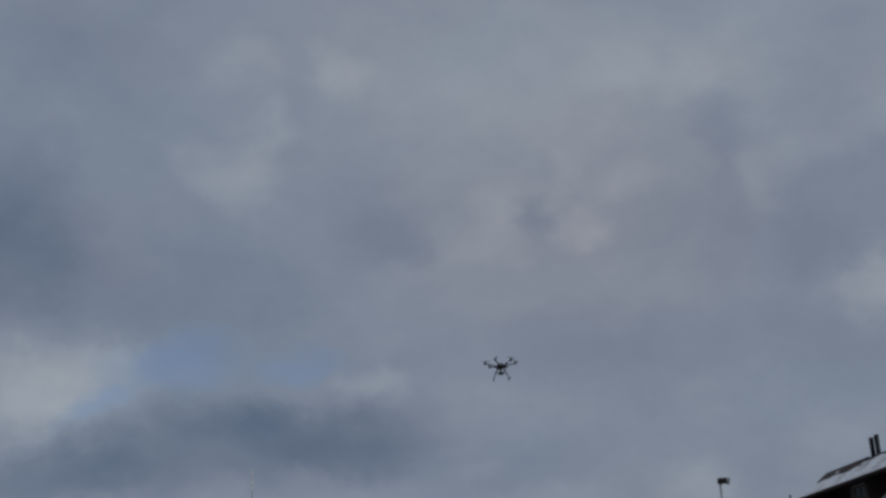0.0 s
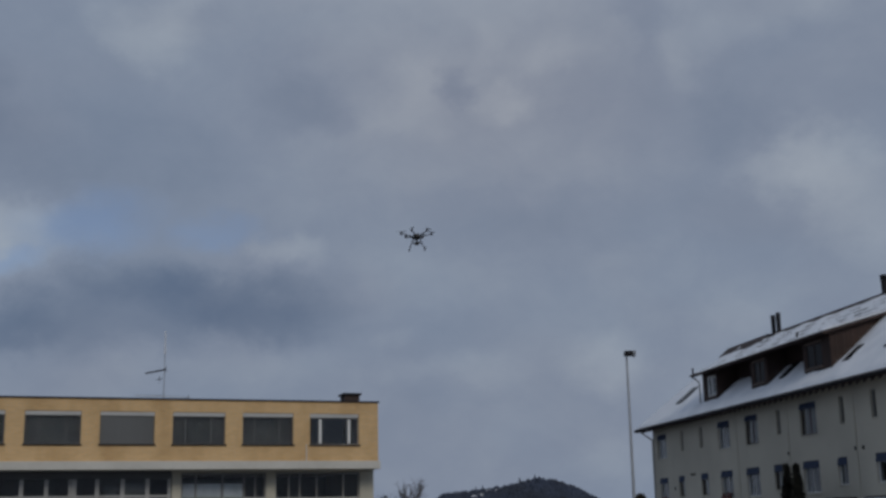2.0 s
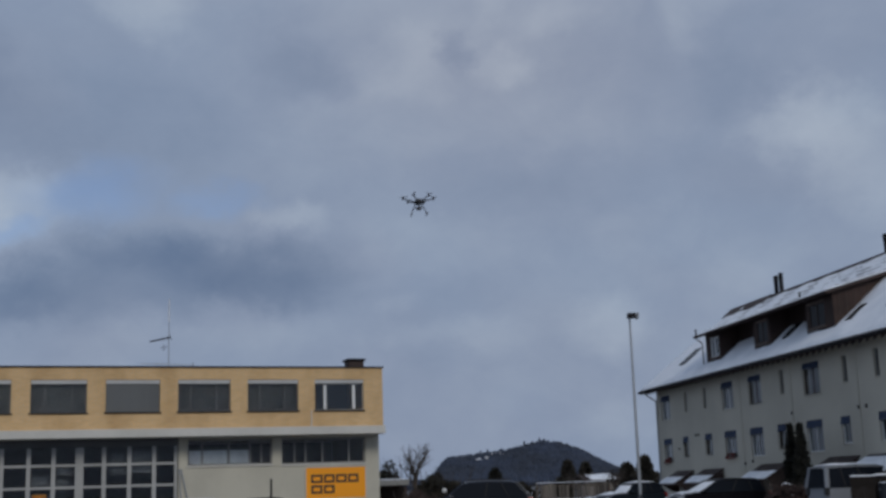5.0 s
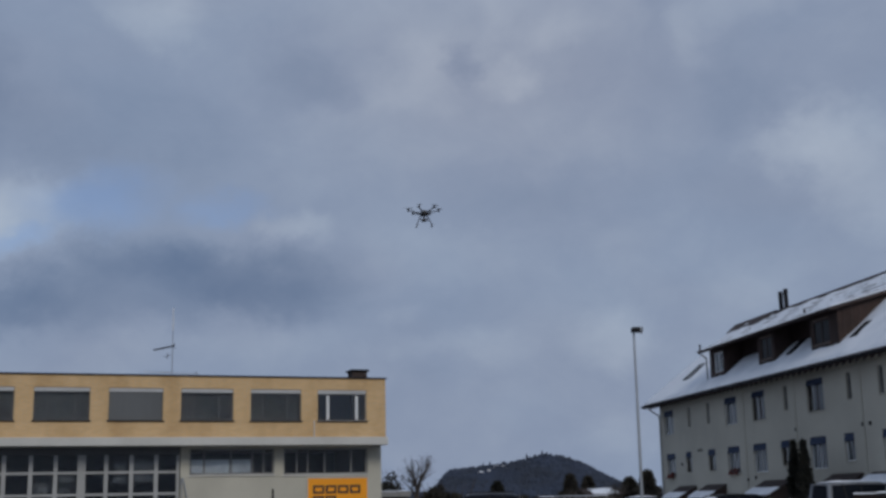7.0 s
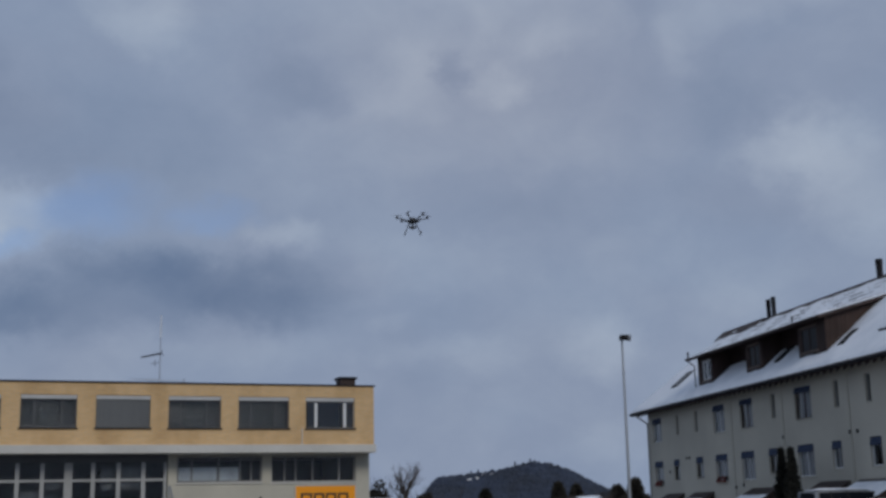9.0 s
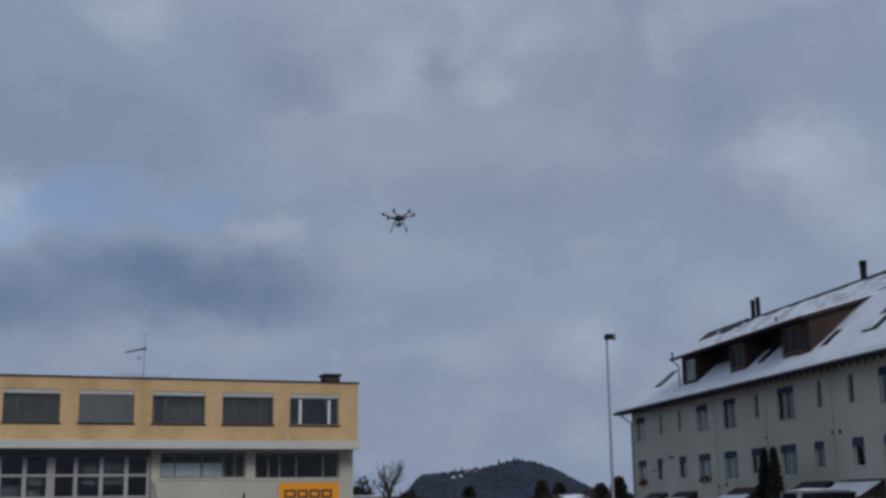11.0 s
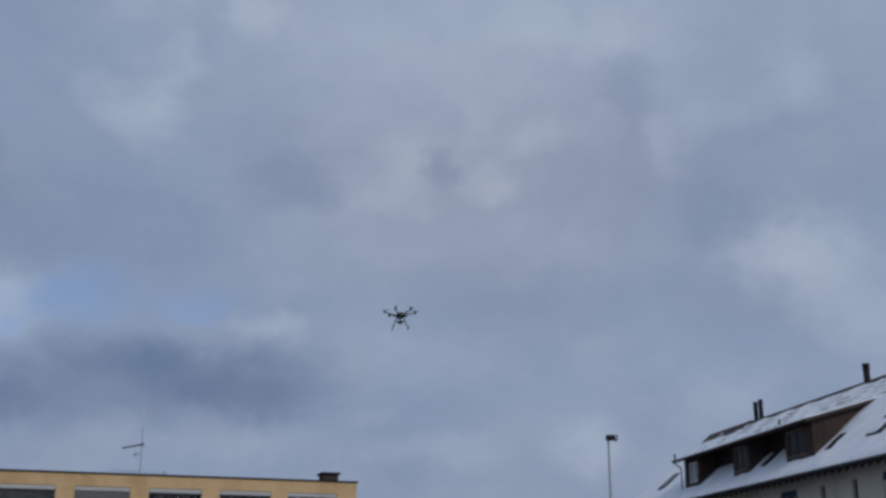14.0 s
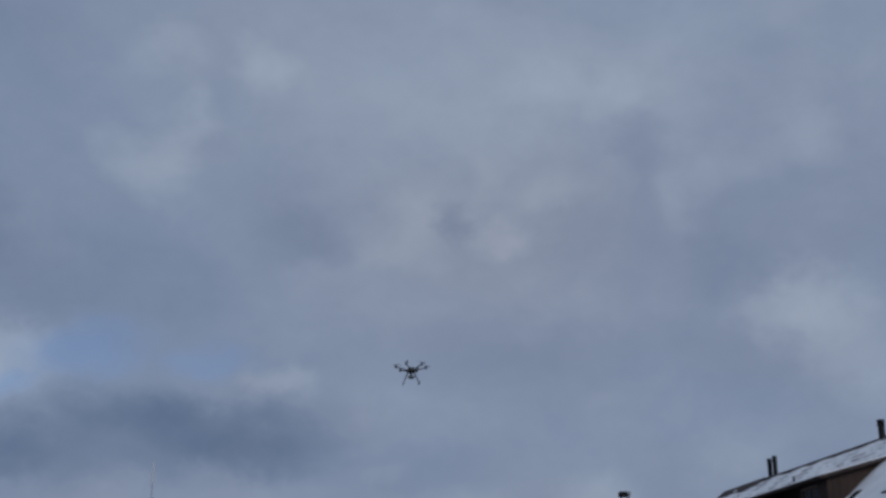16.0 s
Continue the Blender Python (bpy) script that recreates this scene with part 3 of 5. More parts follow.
def snow_sheet(u0, u1, v0, z0, v1, z1, t, nu, nv, seed, bare=0.0, edge=0.1, shear=0.0):
    """Snow lying on a slope: a soft, uneven layer, thin towards its edges."""
    bm = bmesh.new()
    up = Vector((0, -(z1 - z0), v1 - v0)).normalized()
    rows = []
    for i in range(nu + 1):
        row = []
        for k in range(nv + 1):
            fu, fv = i / nu, k / nv
            us = u0 + shear * fv
            u, v, z = us + (u1 - us) * fu, v0 + (v1 - v0) * fv, z0 + (z1 - z0) * fv
            rim = min(1.0, min(fu, 1 - fu) * (u1 - u0) / edge, min(fv, 1 - fv) * abs(v1 - v0) / edge)
            n = noise.noise(Vector((u * 0.7 + seed, v * 0.7, seed))) + 0.5 * noise.noise(Vector((u * 2.3, v * 2.3 + seed, 0)))
            h = t * rim * (1.0 + 0.45 * n) - 0.02 - bare * max(0.0, n)
            row.append(bm.verts.new(Vector((u, v, z)) + up * h))
        rows.append(row)
    for i in range(nu):
        for k in range(nv):
            bm.faces.new((rows[i][k], rows[i + 1][k], rows[i + 1][k + 1], rows[i][k + 1]))
    return bm


def house_window(parent, u0, u1, z0, z1, blue, curtains, flowers):
    wide = u1 - u0 > 0.7
    mull = [(u0 + u1) / 2] if u1 - u0 > 1.2 else []
    w = part("window", frame_mesh(u0, u1, z0, z1, 0.10, 0.17, 0.05 if wide else 0.04, mull), (WHITE if wide else GREY_FRAME) if curtains else WOOD_TRIM, parent)
    xs = [u0 + 0.03, *mull, u1 - 0.03]
    for a, b in zip(xs, xs[1:]):
        part("pane", pane(bmesh.new(), a + 0.02, b - 0.02, 0.13, z0 + 0.04, z1 - 0.04), GLASS, w)
    part("sill", boxed(u0 - 0.04, u1 + 0.04, -0.05, 0.09, z0 - 0.05, z0 - 0.002, bevel=0.01), RENDER_WALL, w)
    if blue:
        drop = 0.32 if blue == 1 else 0.26
        bm = slab(bmesh.new(), u0 + 0.01, u1 - 0.01, -0.03, z1 - drop, 0.03, z1 - 0.01, 0.03)
        part("awning", bm, BLUE_CLOTH, w, "blue cloth awning, rolled half down")
    if curtains:
        d = (u1 - u0) * 0.2
        for a, b in ((u0 + 0.04, u0 + d), (u1 - d, u1 - 0.04)):
            bm = bmesh.new()
            n = 8
            top = [bm.verts.new((a + (b - a) * i / n, 0.18 + 0.02 * (i % 2), z1 - 0.06)) for i in range(n + 1)]
            low = [bm.verts.new((a + (b - a) * i / n, 0.18 + 0.02 * (i % 2), z0 + 0.05)) for i in range(n + 1)]
            for i in range(n):
                bm.faces.new((top[i], top[i + 1], low[i + 1], low[i]))
            part("curtain", bm, CURTAIN, w, "white curtain, darkened in its base colour")
    if flowers:
        bm = bmesh.new()
        rng = random.Random(int(u0 * 100))
        for k in range(16):
            c = Vector((rng.uniform(u0 + 0.3, u1 - 0.3), rng.uniform(-0.14, -0.02), z0 + rng.uniform(0.02, 0.24)))
            bmesh.ops.create_icosphere(bm, subdivisions=1, radius=rng.uniform(0.05, 0.09), matrix=Matrix.Translation(c))
        part("flower_box", boxed(u0 + 0.22, u1 - 0.22, -0.17, -0.06, z0 - 0.04, z0 + 0.06, bevel=0.01), GERANIUM, w, "window box")
        tagged(part("flowers", bm, GERANIUM, w, "faded red flowers"), kind="stuff")
    return w


def skylight(parent, u0, u1, v0, v1):
    z0, z1 = roof_z(v0) + 0.15, roof_z(v1) + 0.15
    f = part("skylight", slab(bmesh.new(), u0, u1, v0, z0 + 0.04, v1, z1 + 0.04, 0.16), DARK_METAL, parent, "roof window with dark frame, partly under snow")
    part("pane", slab(bmesh.new(), u0 + 0.08, u1 - 0.08, v0 + 0.08, z0 + 0.055 + 0.08 * PITCH, v1 - 0.08, z1 + 0.055 - 0.08 * PITCH, 0.012), DARK_PANE, f)
    if v1 - v0 > 1.2:
        part("snow_cover", snow_sheet(u0 - 0.05, u1 - 0.3, v0, z0 + 0.06, v1 - 0.35, roof_z(v1 - 0.35) + 0.16, 0.06, 6, 5, u0), SNOW, f)


UPPER = [(0.2, 1.85, 1), (4.45, 4.85, 0), (7.5, 7.95, 0), (10.3, 11.95, 1), (14.05, 15.65, 2), (17.9, 18.35, 0), (20.5, 22.2, 2), (24.4, 24.85, 0), (27.2, 27.65, 0), (29.7, 31.4, 1), (34.0, 35.6, 1), (37.2, 37.6, 0)]
LOWER = [(0.3, 1.85, 1), (3.75, 4.7, 0), (7.4, 8.5, 0), (10.35, 12.0, 1), (13.85, 15.5, 1), (17.25, 18.2, 0), (20.45, 22.1, 1), (23.85, 24.75, 0), (27.2, 28.15, 0), (29.7, 31.3, 1), (34.0, 35.6, 1)]


def build_house():
    h = thing("apartment_house", HOUSE_AT, "long grey-white rendered apartment house with snow-covered brown roof", "house")
    u0, u1, deep = -0.6, 40.0, 10.8
    holes = [(a, b, 5.25 if k else 5.53, 6.74 if k else 6.70) for a, b, k in UPPER] + [(a, b, 2.62 if k else 2.88, 4.08) for a, b, k in LOWER]
    part("front_wall", wall_mesh(u0, u1, 0.0, 7.62, 0.35, holes), RENDER_WALL, h, "grey-white rendered front wall")
    for name, a in (("far_gable", u0), ("near_gable", u1 - 0.3)):
        bm = bmesh.new()
        pts = [(0.353, 0), (deep, 0), (deep, 7.6), (RIDGE_V, roof_z(RIDGE_V) - 0.33), (0.353, roof_z(0.353) - 0.33)]
        lean = 2.3 if a == u0 else 0.0
        va = [bm.verts.new((a + lean * max(0.0, z - 7.0) / 5.3, v, z)) for v, z in pts]
        vb = [bm.verts.new((a + 0.3 + lean * max(0.0, z - 7.0) / 5.3, v, z)) for v, z in pts]
        for i in range(5):
            bm.faces.new((va[i], va[(i + 1) % 5], vb[(i + 1) % 5], vb[i]))
        bm.faces.new(va)
        bm.faces.new(vb)
        part(name, bm, RENDER_WALL, h)
    part("back_wall", boxed(u0 + 0.303, u1 - 0.303, deep - 0.3, deep, 0, 7.55), RENDER_WALL, h)
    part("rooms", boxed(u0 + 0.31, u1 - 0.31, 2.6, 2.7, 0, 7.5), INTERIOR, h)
    part("floor_slab", boxed(u0 + 0.31, u1 - 0.31, 0.36, 2.59, 4.5, 4.75), INTERIOR, h)
    for i, (a, b, k) in enumerate(UPPER):
        house_window(h, a, b, 5.25 if k else 5.53, 6.74 if k else 6.70, k, k != 2, False)
    for i, (a, b, k) in enumerate(LOWER):
        house_window(h, a, b, 2.62 if k else 2.88, 4.08, True, k == 1 or i in (7, 8), i in (0, 3))
    # roof: tiled slab with snow on it
    r0, r1 = -1.5, u1 + 0.5
    HIP = 2.3  # the far end leans in towards the ridge
    rf = part("roof", slab(bmesh.new(), r0, r1, EAVE_V, EAVE_Z, RIDGE_V, roof_z(RIDGE_V), 0.22, HIP), ROOF_TILE, h, "dark brown tiled roof")
    slabb = slab(bmesh.new(), r0, r1, 2 * RIDGE_V - EAVE_V, EAVE_Z, RIDGE_V + 0.002, roof_z(RIDGE_V), 0.22, HIP)
    part("rear_slope", slabb, ROOF_TILE, rf)
    ridge = bmesh.new()
    for k in range(int((r1 - r0 - HIP) / 0.4)):
        x = r0 + HIP + 0.4 * k
        rod(ridge, (x, RIDGE_V, roof_z(RIDGE_V) - 0.03), (x + 0.42, RIDGE_V, roof_z(RIDGE_V) - 0.02), 0.1, 0.115, 8)
    part("ridge_tiles", ridge, ROOF_TILE, rf)
    sn = part("roof_snow", snow_sheet(r0 + 0.02, r1, EAVE_V + 0.02, EAVE_Z + 0.02, 4.9, roof_z(4.9) + 0.02, 0.10, 220, 34, 3.0, shear=HIP), SNOW, rf, "even snow cover")
    smooth(sn)
    part("bare_tiles", slab(bmesh.new(), r0 + HIP - 0.2, 7.0, 4.35, roof_z(4.35) + 0.16, 4.98, roof_z(4.98) + 0.16, 0.1), ROOF_TILE, rf, "brown tiles where the snow has slid off")
    # rafters and fascia under the eave
    rafter = part("rafter_tail", slab(bmesh.new(), 0, 0.11, EAVE_V + 0.06, EAVE_Z - 0.225 + 0.06 * PITCH, -0.004, roof_z(-0.004) - 0.225, 0.16), WOOD_TRIM, rf)
    rafter.location.x = u0 + 0.2
    for k in range(1, int((u1 - u0) / 0.62)):
        o = new("rafter_tail", rafter.data)
        o.parent, o.location = rf, (u0 + 0.2 + 0.62 * k, 0, 0)
    bm = bmesh.new()
    rod(bm, (r0, EAVE_V - 0.07, EAVE_Z - 0.10), (r1, EAVE_V - 0.07, EAVE_Z - 0.10), 0.075, n=10)
    part("gutter", bm, DARK_METAL, rf)
    bm = bmesh.new()
    rod(bm, (-0.75, EAVE_V - 0.05, EAVE_Z - 0.14), (-0.5, -0.08, EAVE_Z - 0.72), 0.045)
    rod(bm, (-0.5, -0.08, EAVE_Z - 0.72), (-0.5, -0.08, 0.1), 0.045)
    part("downpipe", bm, GREY_PAINT, h, "pale downpipe at the corner")
    for x in (12.95, 19.2, 25.75):
        bm = bmesh.new()
        rod(bm, (x, -0.03, 0.1), (x, -0.03, 7.2), 0.018)
        part("downpipe", bm, PLASTER, h)
    for x, z in ((5.9, 4.0), (6.35, 4.0), (19.0, 4.45), (25.55, 4.3), (26.2, 4.3), (3.0, 3.3), (12.9, 2.2), (13.9, 2.3)):
        part("wall_vent", boxed(x, x + 0.16, -0.05, -0.003, z, z + 0.16, bevel=0.02), DARK_METAL, h)
    # long dormer: three timber bays under one shallow roof
    front, top_v = 0.05, 3.3
    d_eave_z, d_end_z = 9.65, roof_z(top_v) + 0.03
    d_pitch = (d_end_z - d_eave_z) / (top_v + 0.35)
    a0, a1 = 7.75, 24.35
    dr = part("dormer", slab(bmesh.new(), a0, a1, -0.35, d_eave_z, top_v, d_end_z, 0.16), ROOF_TILE, h, "long timber dormer with three window bays")
    smooth(part("dormer_snow", snow_sheet(a0 + 0.03, a1 - 0.02, -0.3, d_eave_z + 0.03, top_v + 0.35, d_end_z + 0.12, 0.085, 90, 18, 8.0, bare=0.02), SNOW, dr, "snow with tile courses showing through"))
    # tile courses that break through the snow
    rng = random.Random(9)
    for k in range(16):
        v = 0.1 + 0.3 * k
        low = v < top_v - 0.1
        lift = d_eave_z + (v + 0.35) * d_pitch + 0.128 if low else roof_z(v) + 0.147
        rise = d_pitch if low else PITCH
        u, end = (a0 + 0.5, a1 - 0.3) if low else (2.5, 38.0)
        while u < end:
            ln = rng.uniform(0.4, 3.0) * (0.6 + 0.16 * k)
            ln = min(ln, end - u)
            part("tile_course", slab(bmesh.new(), u, u + ln, v, lift - 0.015, v + 0.022, lift - 0.015 + 0.022 * rise, 0.09), ROOF_TILE, dr)
            u += ln + rng.uniform(0.2, 2.4) * (1.6 - 0.09 * k)
    for b0, b1, win in ((8.45, 10.6, (9.15, 10.35)), (15.2, 17.2, (15.6, 16.9)), (21.3, 24.05, (21.6, 23.2))):
        zt = d_eave_z - 0.16 + (front + 0.35) * d_pitch - 0.01
        zb = roof_z(front) - 0.1
        wz0, wz1 = zb + 0.4, zt - 0.26
        wf = part("bay_front", wall_mesh(b0, b1, zb, zt, 0.12, [(win[0], win[1], wz0, wz1)]), WOOD, dr, "brown timber bay")
        wf.location = (0, front, 0)
        fr = part("bay_window", frame_mesh(win[0], win[1], wz0, wz1, 0.02, 0.09, 0.07, [(win[0] + win[1]) / 2]), WHITE if b0 < 10 else WOOD_TRIM, wf)
        part("pane", pane(bmesh.new(), win[0] + 0.05, win[1] - 0.05, 0.05, wz0 + 0.05, wz1 - 0.05), GLASS if b0 < 10 else DARK_PANE, wf)
        part("sill", boxed(win[0] - 0.08, win[1] + 0.08, -0.08, 0.0, wz0 - 0.08, wz0 - 0.003), PALE_TRIM, wf)
        part("head_board", boxed(win[0] - 0.06, win[1] + 0.06, -0.05, -0.002, wz1 + 0.003, wz1 + 0.07), PALE_TRIM, wf)
        for uu in (b0, b1 - 0.1):
            bm = bmesh.new()
            pts = [(front + 0.123, zb), (front + 0.123, zt + 0.02), (top_v - 0.1, d_end_z - 0.22), (top_v - 0.1, d_end_z - 0.35)]
            va = [bm.verts.new((uu, v, z)) for v, z in pts]
            vb = [bm.verts.new((uu + 0.1, v, z)) for v, z in pts]
            for i in range(4):
                bm.faces.new((va[i], va[(i + 1) % 4], vb[(i + 1) % 4], vb[i]))
            bm.faces.new(va)
            bm.faces.new(vb)
            part("cheek", bm, WOOD, dr)
    for k in range(6):
        v = front + 0.3 + 0.36 * k
        zt = d_eave_z - 0.17 + (v + 0.35) * d_pitch
        part("cover_strip", boxed(24.052, 24.075, v, v + 0.045, roof_z(v) - 0.05, zt), WOOD_TRIM, dr)
    part("loggia_back", boxed(8.5, 24.0, 1.15, 1.25, roof_z(1.15) - 0.2, d_eave_z + 1.4 * d_pitch - 0.05), WOOD, dr)
    bm = bmesh.new()
    rod(bm, (a0, -0.4, d_eave_z - 0.06), (a1, -0.4, d_eave_z - 0.06), 0.055, n=8)
    rod(bm, (a0 + 0.1, -0.38, d_eave_z - 0.1), (a0 + 0.3, 0.0, d_eave_z - 0.45), 0.035)
    rod(bm, (a0 + 0.3, 0.0, d_eave_z - 0.45), (a0 + 0.3, 0.0, roof_z(0) + 0.02), 0.035)
    part("dormer_gutter", bm, WOOD_TRIM, dr, "brown painted gutter")
    for uu, vv in ((7.4, -0.1), (19.7, 0.6)):
        bm = bmesh.new()
        zz = d_eave_z + (vv + 0.35) * d_pitch
        rod(bm, (uu, vv, zz), (uu, vv, zz + 0.3), 0.05)
        rod(bm, (uu, vv, zz + 0.3), (uu, vv, zz + 0.36), 0.08, 0.05)
        part("vent_pipe", bm, DARK_METAL, dr)
    for row in ((2.5, 3.6, 0.55, 1.65), (18.1, 18.7, 0.25, 1.1), (24.75, 25.3, 0.2, 1.0), (27.9, 29.1, 0.45, 1.75)):
        skylight(h, *row)
    bm = bmesh.new()
    rod(bm, (26.8, 3.2, roof_z(3.2)), (26.8, 3.2, roof_z(3.2) + 0.45), 0.07)
    part("vent_pipe", bm, DARK_METAL, h)
    # round chimney pipes at the ridge
    for uu, hh in ((7.6, 1.25), (8.3, 1.3), (20.45, 1.08)):
        bm = bmesh.new()
        z = roof_z(RIDGE_V) - 0.15
        r = 0.13 if uu < 10 else 0.16
        rod(bm, (uu, RIDGE_V, z), (uu, RIDGE_V, z + hh * 0.72), r, n=14)
        rod(bm, (uu, RIDGE_V, z + hh * 0.72), (uu, RIDGE_V, z + hh * 0.97), r * 0.72, n=14)
        cp = part("chimney_pipe", bm, DARK_METAL, h, "dark metal flue with ringed cowl")
        for k in range(4):
            zz = z + hh * (0.74 + 0.075 * k)
            part("cowl_ring", rod(bmesh.new(), (uu, RIDGE_V, zz), (uu, RIDGE_V, zz + 0.045), r * 1.22, r * 1.05, n=14), DARK_METAL, cp)
    return h


build_house()


def porch(u0, u1, drop=0.0, cover=0.52):
    """Lean-to over an entrance: tiled roof, bare at the wall and snowy below."""
    p = thing("porch", HOUSE_AT @ pose(u0, 0, -drop), "lean-to entrance porch, brown tiles half under snow", "porch", "porches along the house front")
    w = u1 - u0
    part("porch_roof", slab(bmesh.new(), 0, w, -1.3, 1.62, -0.003, 2.36, 0.1), ROOF_TILE, p)
    smooth(part("porch_snow", snow_sheet(0.03, w - 0.03, -1.28, 1.65, -1.28 + 1.3 * cover, 1.65 + 0.74 * cover, 0.08, 16, 8, u0), SNOW, p, "snow lying on the tiles"))
    for x in (0.06, w - 0.18):
        bm = bmesh.new()
        pts = [(-0.5, 1.2), (-0.004, 1.0), (-0.004, 2.2), (-1.15, 1.6)]
        a = [bm.verts.new((x, v, z)) for v, z in pts]
        b = [bm.verts.new((x + 0.12, v, z)) for v, z in pts]
        for i in range(4):
            bm.faces.new((a[i], a[(i + 1) % 4], b[(i + 1) % 4], b[i]))
        bm.faces.new(a)
        bm.faces.new(b)
        part("side_wall", bm, WOOD_TRIM, p)
    part("entrance_door", boxed(w / 2 - 0.45, w / 2 + 0.45, -0.06, -0.004, drop, 2.0, bevel=0.01), WOOD_TRIM, p)


for a, b, c in ((2.4, 5.3, 0.27), (6.9, 9.9, 0.25), (15.0, 18.2, 0.15), (22.5, 25.3, 0.0), (26.1, 29.6, 0.0)):
    porch(a, b, c, 0.86 if a > 26 else 0.5)

# ---- vehicles ----
def paint(name, color, metal=0.35):
    m = material(name, color, 0.35, metal=metal, var=0.08, big=0.8, small=30, bump=0.0, spec=0.5 if metal == 0 else 0.22)
    m.node_tree.nodes["Principled BSDF"].inputs["Coat Weight"].default_value = 0.08
    return m


DARK_GLASS = material("dark_car_glass", (0.009, 0.012, 0.018), 0.55, var=0.1, bump=0.0, spec=0.05)
WHITE_CAR = paint("white_car_paint", (0.74, 0.75, 0.76), 0.0)
BLACK_CAR = paint("black_green_car_paint", (0.006, 0.009, 0.010), 0.0)
BLACK_CAR.node_tree.nodes["Principled BSDF"].inputs["Specular IOR Level"].default_value = 0.2
BLUE_CAR = paint("dark_blue_car_paint", (0.011, 0.014, 0.024), 0.1)
NAVY_CAR = paint("navy_car_paint", (0.013, 0.019, 0.026), 0.1)
VAN_CAR = paint("dark_van_paint", (0.007, 0.007, 0.010), 0.1)
SILVER_CAR = material("silver_van_paint", (0.225, 0.24, 0.262), 0.55, metal=0.1, var=0.08, big=0.8, small=30, bump=0.0, spec=0.2)
CHROME = material("chrome", (0.33, 0.33, 0.34), 0.3, metal=1.0, var=0.03, bump=0)
SLICES = (-1.0, -0.93, -0.75, -0.4, 0.0, 0.4, 0.75, 0.93, 1.0)


def lofted(pts, half, bow, drop, low_half=None, z_low=0.0, z_high=1.0):
    """A closed side view drawn out across the car, bowed in plan and rounded at the edges."""
    bm = bmesh.new()
    rows = []
    for f in SLICES:
        row = []
        for x, z in pts:
            k = 0.0 if z_high == z_low else min(1.0, max(0.0, (z - z_low) / (z_high - z_low)))
            h = half if low_half is None else low_half + (half - low_half) * k
            xx = x * (1 - bow * abs(f) ** 4)
            row.append(bm.verts.new((xx, f * h, z - drop * abs(f) ** 6 * (1 if z > z_low + 0.1 else 0))))
        rows.append(row)
    n = len(pts)
    for a, b in zip(rows, rows[1:]):
        for i in range(n):
            j = (i + 1) % n
            bm.faces.new((a[i], a[j], b[j], b[i]))
    bm.faces.new(rows[0][::-1])
    bm.faces.new(rows[-1])
    return bm


def wheel(parent, x, y, r, side, rim=None):
    bm = bmesh.new()
    ring = []
    prof = [(r * 0.66, -0.1), (r * 0.93, -0.1), (r, -0.07), (r, 0.07), (r * 0.93, 0.1), (r * 0.66, 0.1)]
    n = 24
    for i in range(n):
        a = 2 * math.pi * i / n
        ring.append([bm.verts.new((x + rr * math.cos(a), y + w, r + rr * math.sin(a))) for rr, w in prof])
    for i in range(n):
        for k in range(6):
            bm.faces.new((ring[i][k], ring[i][(k + 1) % 6], ring[(i + 1) % n][(k + 1) % 6], ring[(i + 1) % n][k]))
    w = part("wheel", bm, RUBBER, parent)
    bm = bmesh.new()
    yo = y + side * 0.07
    rod(bm, (x, yo - 0.03 * side, r), (x, yo, r), r * 0.16, r * 0.13, 12)
    for k in range(5):
        a = 2 * math.pi * k / 5 + 0.3
        c, s = math.cos(a), math.sin(a)
        rod(bm, (x + 0.1 * r * c, yo - 0.012 * side, r + 0.1 * r * s), (x + 0.64 * r * c, yo - 0.012 * side, r + 0.64 * r * s), r * 0.14, r * 0.17, 6)
    for i in range(n):
        a, b = 2 * math.pi * i / n, 2 * math.pi * (i + 1) / n
        v = [bm.verts.new((x + rr * math.cos(t), yo + d * side, r + rr * math.sin(t))) for t in (a, b) for rr, d in ((r * 0.58, -0.02), (r * 0.68, 0.01))]
        bm.faces.new((v[0], v[1], v[3], v[2]))
    part("rim", bm, rim or ALLOY, w, "dark steel rim" if rim else "light alloy rim")
    return w


def arch(cx, r, z0, n=7):
    """The wheel arch as points along the lower edge, from front to rear."""
    pts = []
    for i in range(n + 1):
        a = math.pi * i / n
        pts.append((cx + r * math.cos(a), z0 + r * 0.95 * math.sin(a)))
    return pts


